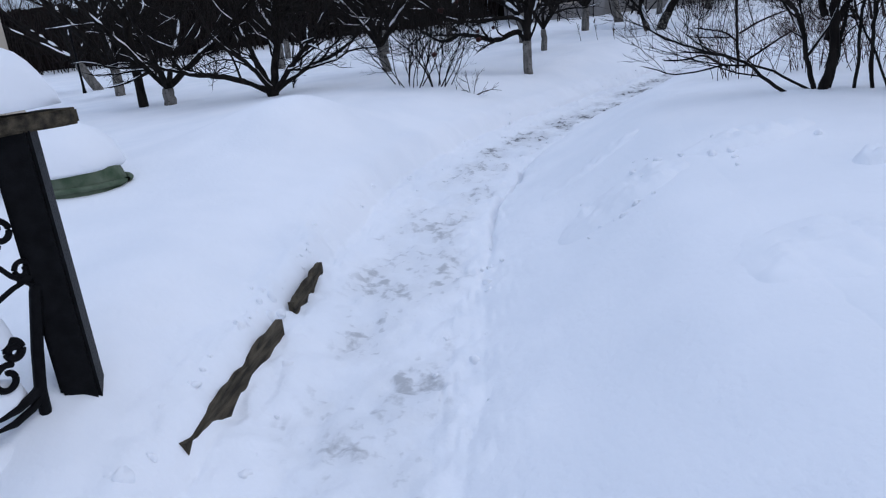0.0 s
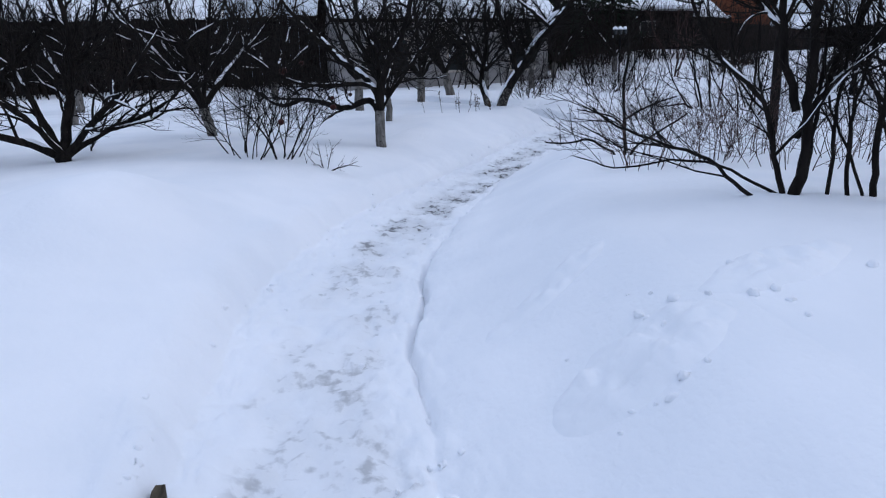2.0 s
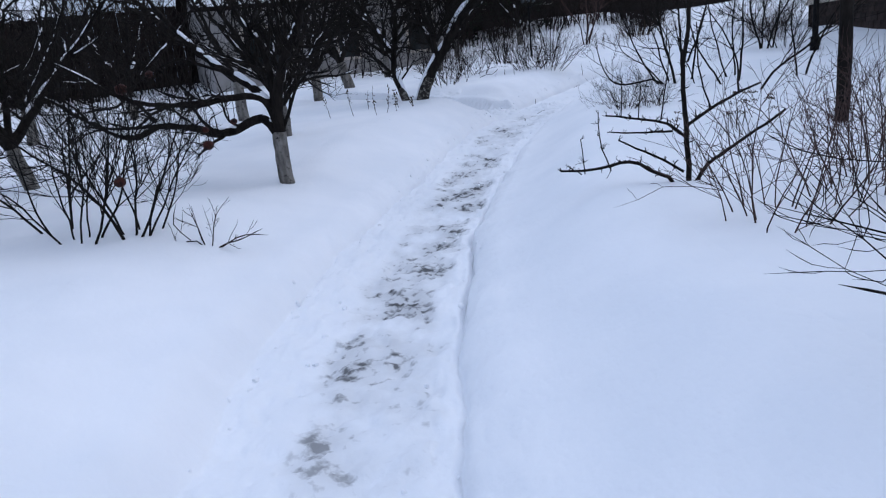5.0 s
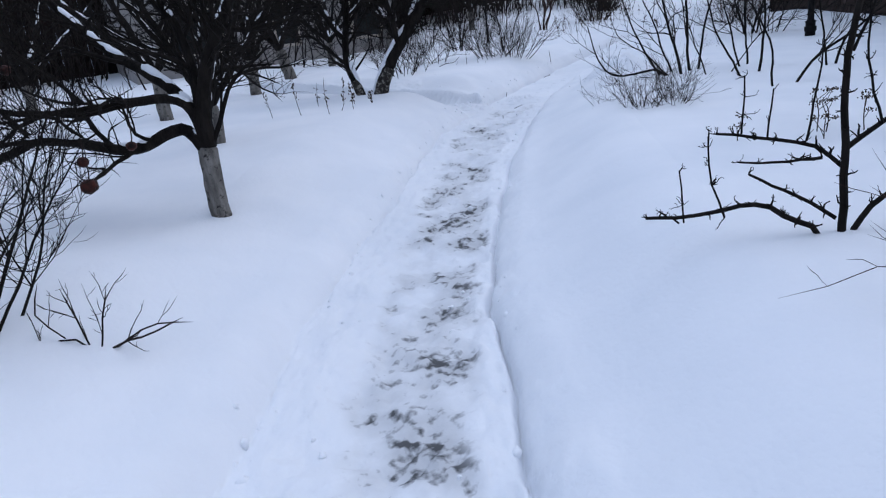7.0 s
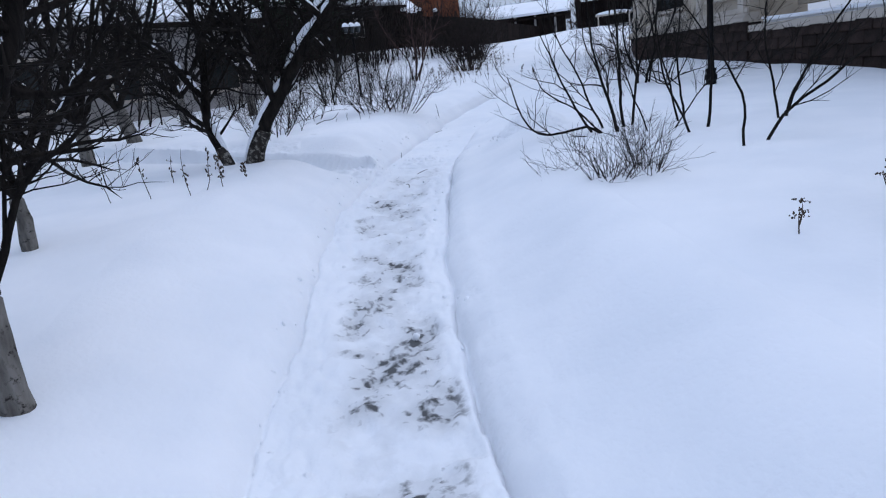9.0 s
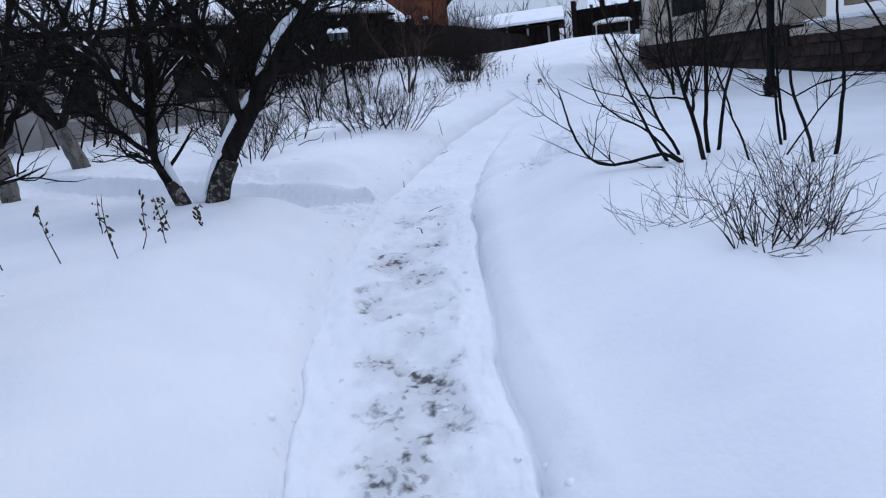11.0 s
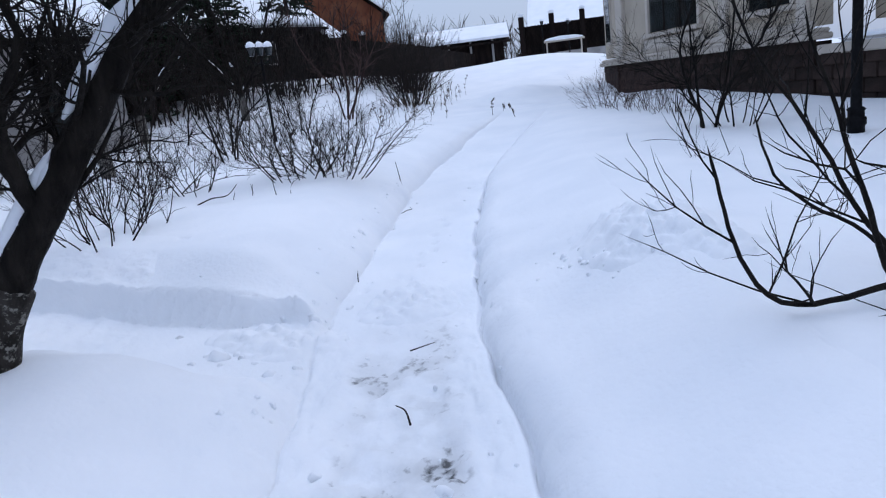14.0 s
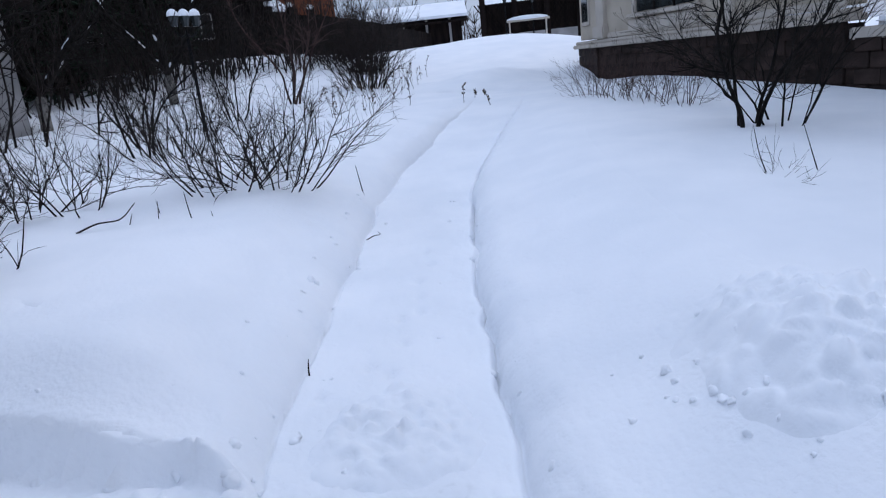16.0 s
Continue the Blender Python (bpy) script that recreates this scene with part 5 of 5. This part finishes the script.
# ---- houses and fences behind ----
def roof_block(name, label, x, y, turn, w, d, z0, z1, ridge, wall_mat, snow=0.18):
    """A far house: walls, a gable roof and the snow on it."""
    at = thing(name, (x, y, z0), label, "house")
    at.rotation_euler.z = radians(turn)
    part("wall", boxed((w, d, z1 - z0), (0, 0, (z1 - z0) / 2), bevel=0.02), wall_mat, at)
    for lift, mat, grow, nm in ((0.0, DARK_WALL, 0.35, "roof"), (snow, SNOW, 0.33, "roof_snow")):
        a, b, h0, h1 = w / 2 + grow, d / 2 + grow, z1 - z0 - 0.1 + lift, ridge - z0 + lift
        low = 0.1 if lift == 0 else 0.14
        v = [(-a, -b, h0 - low), (a, -b, h0 - low), (a, b, h0 - low), (-a, b, h0 - low), (-a, -b, h0), (a, -b, h0), (a, b, h0), (-a, b, h0), (-a, 0, h1), (a, 0, h1), (-a, 0, h1 - low), (a, 0, h1 - low)]
        f = [(4, 5, 9, 8), (6, 7, 8, 9), (0, 1, 5, 4), (2, 3, 7, 6), (0, 4, 8, 10), (3, 10, 8, 7), (1, 11, 9, 5), (2, 6, 9, 11), (1, 0, 10, 11), (3, 2, 11, 10)]
        part(nm, (v, f), mat, at, "dark roof" if lift == 0 else "thick white snow on the roof")
    bm = bmesh.new()
    for sx in (-w / 2, w / 2):
        vs = [bm.verts.new((sx, -d / 2, z1 - z0)), bm.verts.new((sx, d / 2, z1 - z0)), bm.verts.new((sx, 0, ridge - z0 - 0.15))]
        bm.faces.new(vs)
    part("gable", bm, wall_mat, at)
    return at


def far_window(at, x, y, z, w, h, turn=0):
    win = part("window", boxed((w, 0.08, h), (x, y, z), (0, 0, turn), 0.01), TRIM, at, "light window frame")
    part("pane", boxed((w * 0.84, 0.04, h * 0.86), (x, y - 0.035, z), (0, 0, turn)), GLASS, win, "dark glass pane")


GREY = roof_block("grey_house", "grey rendered outhouse with dark openings behind trees", 7.0, 29.4, 0, 8.2, 4.4, 0.9, 4.0, 5.4, GREY_WALL)
for x, w in ((-2.3, 1.7), (0.35, 0.8), (3.0, 1.1)):
    far_window(GREY, x, -2.2, 1.75, w, 1.3)
part("column", boxed((0.5, 0.3, 3.0), (-1.0, -2.4, 1.5), bevel=0.02), GREY_WALL, GREY)
for z in (1.2, 1.5):
    part("railing", boxed((2.0, 0.06, 0.06), (-2.3, -2.45, z), bevel=0.005), DARK_WALL, GREY)
RED = roof_block("timber_house", "orange brown timber house with steep snowy gable", 33.2, 46.4, 50, 9.0, 7.0, 2.0, 6.6, 9.6, BRICK)
for z in np.arange(0.3, 4.5, 0.24):
    part("board", boxed((0.03, 6.98, 0.2), (4.52, 0, z), bevel=0.004), BRICK, RED)
SHED = roof_block("shed", "low dark shed with a broad snow-covered roof", 36.2, 37.8, -53, 4.6, 4.0, 2.4, 4.3, 5.0, DARK_WALL, 0.3)
for x in (-1.9, -0.7, 0.5, 1.7):
    part("post", boxed((0.12, 0.12, 2.0), (x, -2.1, 1.0), bevel=0.01), GREY_WALL, SHED)
BIG = roof_block("far_house", "far house with a wide snow-covered roof", 58.5, 40.5, -60, 11.0, 9.0, 2.5, 5.9, 8.6, GREY_WALL)
for x in (-3.5, 0, 3.5):
    far_window(BIG, x, -4.5, 2.3, 1.2, 1.4)
roof_block("far_house", "far dark house with snow on its roof", 22.5, 41, 8, 9.0, 6.0, 2.0, 5.0, 7.4, DARK_WALL, 0.3)
roof_block("far_house", "far low house with snow on its roof", -8.0, 44, 3, 12.0, 6.0, 1.5, 4.6, 7.0, GREY_WALL, 0.3)

# Dark fence that runs on to the lattice fence.
FENCE = thing("timber_fence", (24, 33, 0), "dark timber fence before the shed", "fence", "timber fences")
for k in range(16):
    x, y = 24 + 0.72 * k, 33 + 0.2 * k
    part("panel", boxed((0.73, 0.06, 2.6), (0.72 * k, 0.2 * k, height(x, y) + 0.1), (0, 0, 15.5), 0.008), DARK_WALL, FENCE)
LATTICE = thing("lattice_fence", (32.2, 31.0, 0), "dark lattice fence between snow-capped posts", "fence")
way = np.array([0.5, -0.866])
for k in range(6):
    x, y = 32.2 + way[0] * 1.4 * k, 31.0 + way[1] * 1.4 * k
    z = 3.25
    post = part("post", boxed((0.24, 0.24, 2.6), (x - 32.2, y - 31.0, z + 0.3), (0, 0, -60), 0.015), DARK_WALL, LATTICE)
    part("snow_cap", boxed((0.3, 0.3, 0.16), (x - 32.2, y - 31.0, z + 1.67), (0, 0, -60), 0.06), SNOW, post, "cap of snow")
    if k < 5:
        for j in range(9):
            for lean in (35, -35):
                q = (j + 0.5) / 9 * 1.4
                part("slat", boxed((0.05, 0.03, 1.5), (x - 32.2 + way[0] * q, y - 31.0 + way[1] * q, z + 0.55), (0, lean, -60), 0.004), DARK_WALL, LATTICE)
        part("backing", boxed((1.25, 0.04, 1.3), (x - 32.2 + way[0] * 0.7 + 0.06, y - 31.0 + way[1] * 0.7 + 0.04, z + 0.5), (0, 0, -60)), DARK_WALL, LATTICE)
TRESTLE = thing("trestle", (31.5, 28.4, height(31.5, 28.4)), "pale trestle with snow along its beam", "trestle")
for a in (-0.75, 0.75):
    for b in (-16, 16):
        part("leg", boxed((0.06, 0.06, 0.75), (a * 0.5, a * -0.866, 0.3), (b, 0, -60), 0.006), TRIM, TRESTLE)
part("beam", boxed((1.8, 0.1, 0.08), (0, 0, 0.64), (0, 0, -60), 0.01), TRIM, TRESTLE)
dome("snow_pillow", "snow along the trestle's beam", (31.5, 28.4, TRESTLE.location.z + 0.69), (0.85, 0.1, 0.14), 12.0, -60)


def spruce(x, y, h, seed):
    """A dark spruce: drooping boughs in whorls, hung with needles."""
    rng = np.random.default_rng(seed)
    at = thing("spruce_tree", (x, y, height(x, y) - 0.1), "dark green spruce standing behind the fence", "tree", "spruces")
    wood, green = Wood(), Wood()
    wood.tube([(0, 0, 0), (0.02, 0, h * 0.5), (0, 0.02, h)], [0.16, 0.09, 0.02], 8)
    for z in np.arange(0.5, h, 0.22):
        for k in range(7):
            a, reach = rng.uniform(0, 6.28), (h - z) / h * 1.9 + 0.2
            p = np.array([(math.cos(a) * reach * u, math.sin(a) * reach * u, z - 0.28 * reach * u + 0.12 * reach * u * u) for u in np.linspace(0, 1, 5)])
            green.tube(p, np.linspace(0.02, 0.01, 5), 3)
            for j in range(16):
                u = rng.uniform(0.15, 1)
                q = p[0] + (p[-1] - p[0]) * u
                t = q + np.array([rng.normal() * 0.16, rng.normal() * 0.16, -abs(rng.normal()) * 0.16])
                green.tube([q, (q + t) / 2, t], [0.03, 0.035, 0.006], 3)
    part("trunk", wood, BARK, at)
    part("crown", green, NEEDLE, at, "dark green needles", "stuff")


NEEDLE = material("needles", (0.008, 0.014, 0.009), 0.8, (0.025, 0.04, 0.024), 9, 0.4, 60)
for k, (x, y, h) in enumerate([(19.0, 37.8, 7), (23.6, 37.2, 7), (14.4, 32.0, 6), (16.6, 32.1, 6.5), (12.7, 31.6, 5.5), (10.4, 34.2, 7), (7.4, 34.0, 7.5)]):
    spruce(x, y, h, 500 + k)


def thicket():
    """The tangle of leafless growth before the long fence, too dense to count."""
    rng = np.random.default_rng(77)
    wood = Wood()
    for _ in range(880):
        x, y = rng.uniform(-24, 23), rng.uniform(29.3, 31.2)
        if 2.5 < x < 11.8:
            y = rng.uniform(25.2, 26.6)
            if rng.random() < 0.85:
                continue
        z, h = height(x, y), rng.uniform(1.2, 3.4) if x > 2.5 else rng.uniform(2.4, 5.2)
        p = bent(rng, (x, y, z - 0.1), (rng.normal() * 0.25, rng.normal() * 0.15, 1), h, 0.07, 0.1, h / 6)
        wood.tube(p, np.linspace(0.022, 0.006, len(p)), 4)
        for _ in range(8):
            i = int(rng.integers(1, len(p) - 1))
            q = bent(rng, p[i], turned(rng, p[i + 1] - p[i], radians(rng.uniform(20, 60))), rng.uniform(0.4, 1.1), 0.12, 0.2, 0.25)
            wood.tube(q, np.linspace(0.009, 0.004, len(q)), 3)
    ob = tagged(part("thicket", wood, TWIG, None), "tangled leafless hedge growth before the dark fence", "hedge", kind="stuff")


thicket()


def far_wood():
    """Leafless woods behind the roofs, too far to tell tree from tree."""
    rng = np.random.default_rng(78)
    wood = Wood()
    for _ in range(150):
        x = rng.uniform(-20, 92)
        y = 74 - 0.35 * (x - 20) + rng.uniform(-4, 6)
        h = rng.uniform(3.5, 7.0)
        p = bent(rng, (x, y, 2.0), (rng.normal() * 0.1, rng.normal() * 0.1, 1), h, 0.06, 0.1, h / 6)
        wood.tube(p, np.linspace(0.12, 0.03, len(p)), 4)
        for _ in range(22):
            i = int(rng.integers(1, len(p) - 1))
            q = bent(rng, p[i], turned(rng, p[i + 1] - p[i], radians(rng.uniform(20, 60))), rng.uniform(1.0, 2.6), 0.13, 0.25, 0.6)
            wood.tube(q, np.linspace(0.04, 0.015, len(q)), 3)
    return tagged(part("far_wood", wood, TWIG, None), "leafless grey woods behind the snowy roofs", "woods", kind="stuff")


far_wood()


def dry_flower(x, y, h, heads, seed):
    """A dead stalk carrying flat clusters of dark withered flowers."""
    rng = np.random.default_rng(seed)
    at = thing("dry_flower", (x, y, height(x, y) - 0.02), "withered flower stalk with dark clustered heads", "flower", "withered flowers")
    stalk = Wood()
    main = bent(rng, (0, 0, -0.04), (rng.normal() * 0.15, rng.normal() * 0.15, 1), h, 0.06, 0.1, 0.04)
    stalk.tube(main, np.linspace(0.005, 0.003, len(main)), 5)
    tips = [main[-1]]
    for _ in range(heads - 1):
        i = int(rng.uniform(0.35, 0.9) * (len(main) - 1))
        side = bent(rng, main[i], turned(rng, np.array([0, 0, 1.0]), radians(rng.uniform(30, 60))), rng.uniform(0.06, 0.16), 0.1, 0.3, 0.03)
        stalk.tube(side, np.linspace(0.003, 0.002, len(side)), 4)
        tips.append(side[-1])
    part("stalk", stalk, SEED, at)
    for tip in tips:
        bm = bmesh.new()
        for _ in range(16):
            q = tip + rng.normal(size=3) * np.array([0.02, 0.02, 0.008])
            bmesh.ops.create_icosphere(bm, subdivisions=1, radius=rng.uniform(0.005, 0.009), matrix=pose(*q, *rng.uniform(0, 90, 3)) @ Matrix.Diagonal((1, 0.8, 0.55, 1)))
        part("flower_head", bm, SEED, at)


for k, (x, y, h, n) in enumerate([(4.8, 9.63, 0.17, 3), (5.08, 9.15, 0.22, 4), (5.25, 9.3, 0.36, 5), (5.4, 9.05, 0.3, 4), (5.6, 9.4, 0.24, 3)]):
    dry_flower(x, y, h, n, 600 + k)
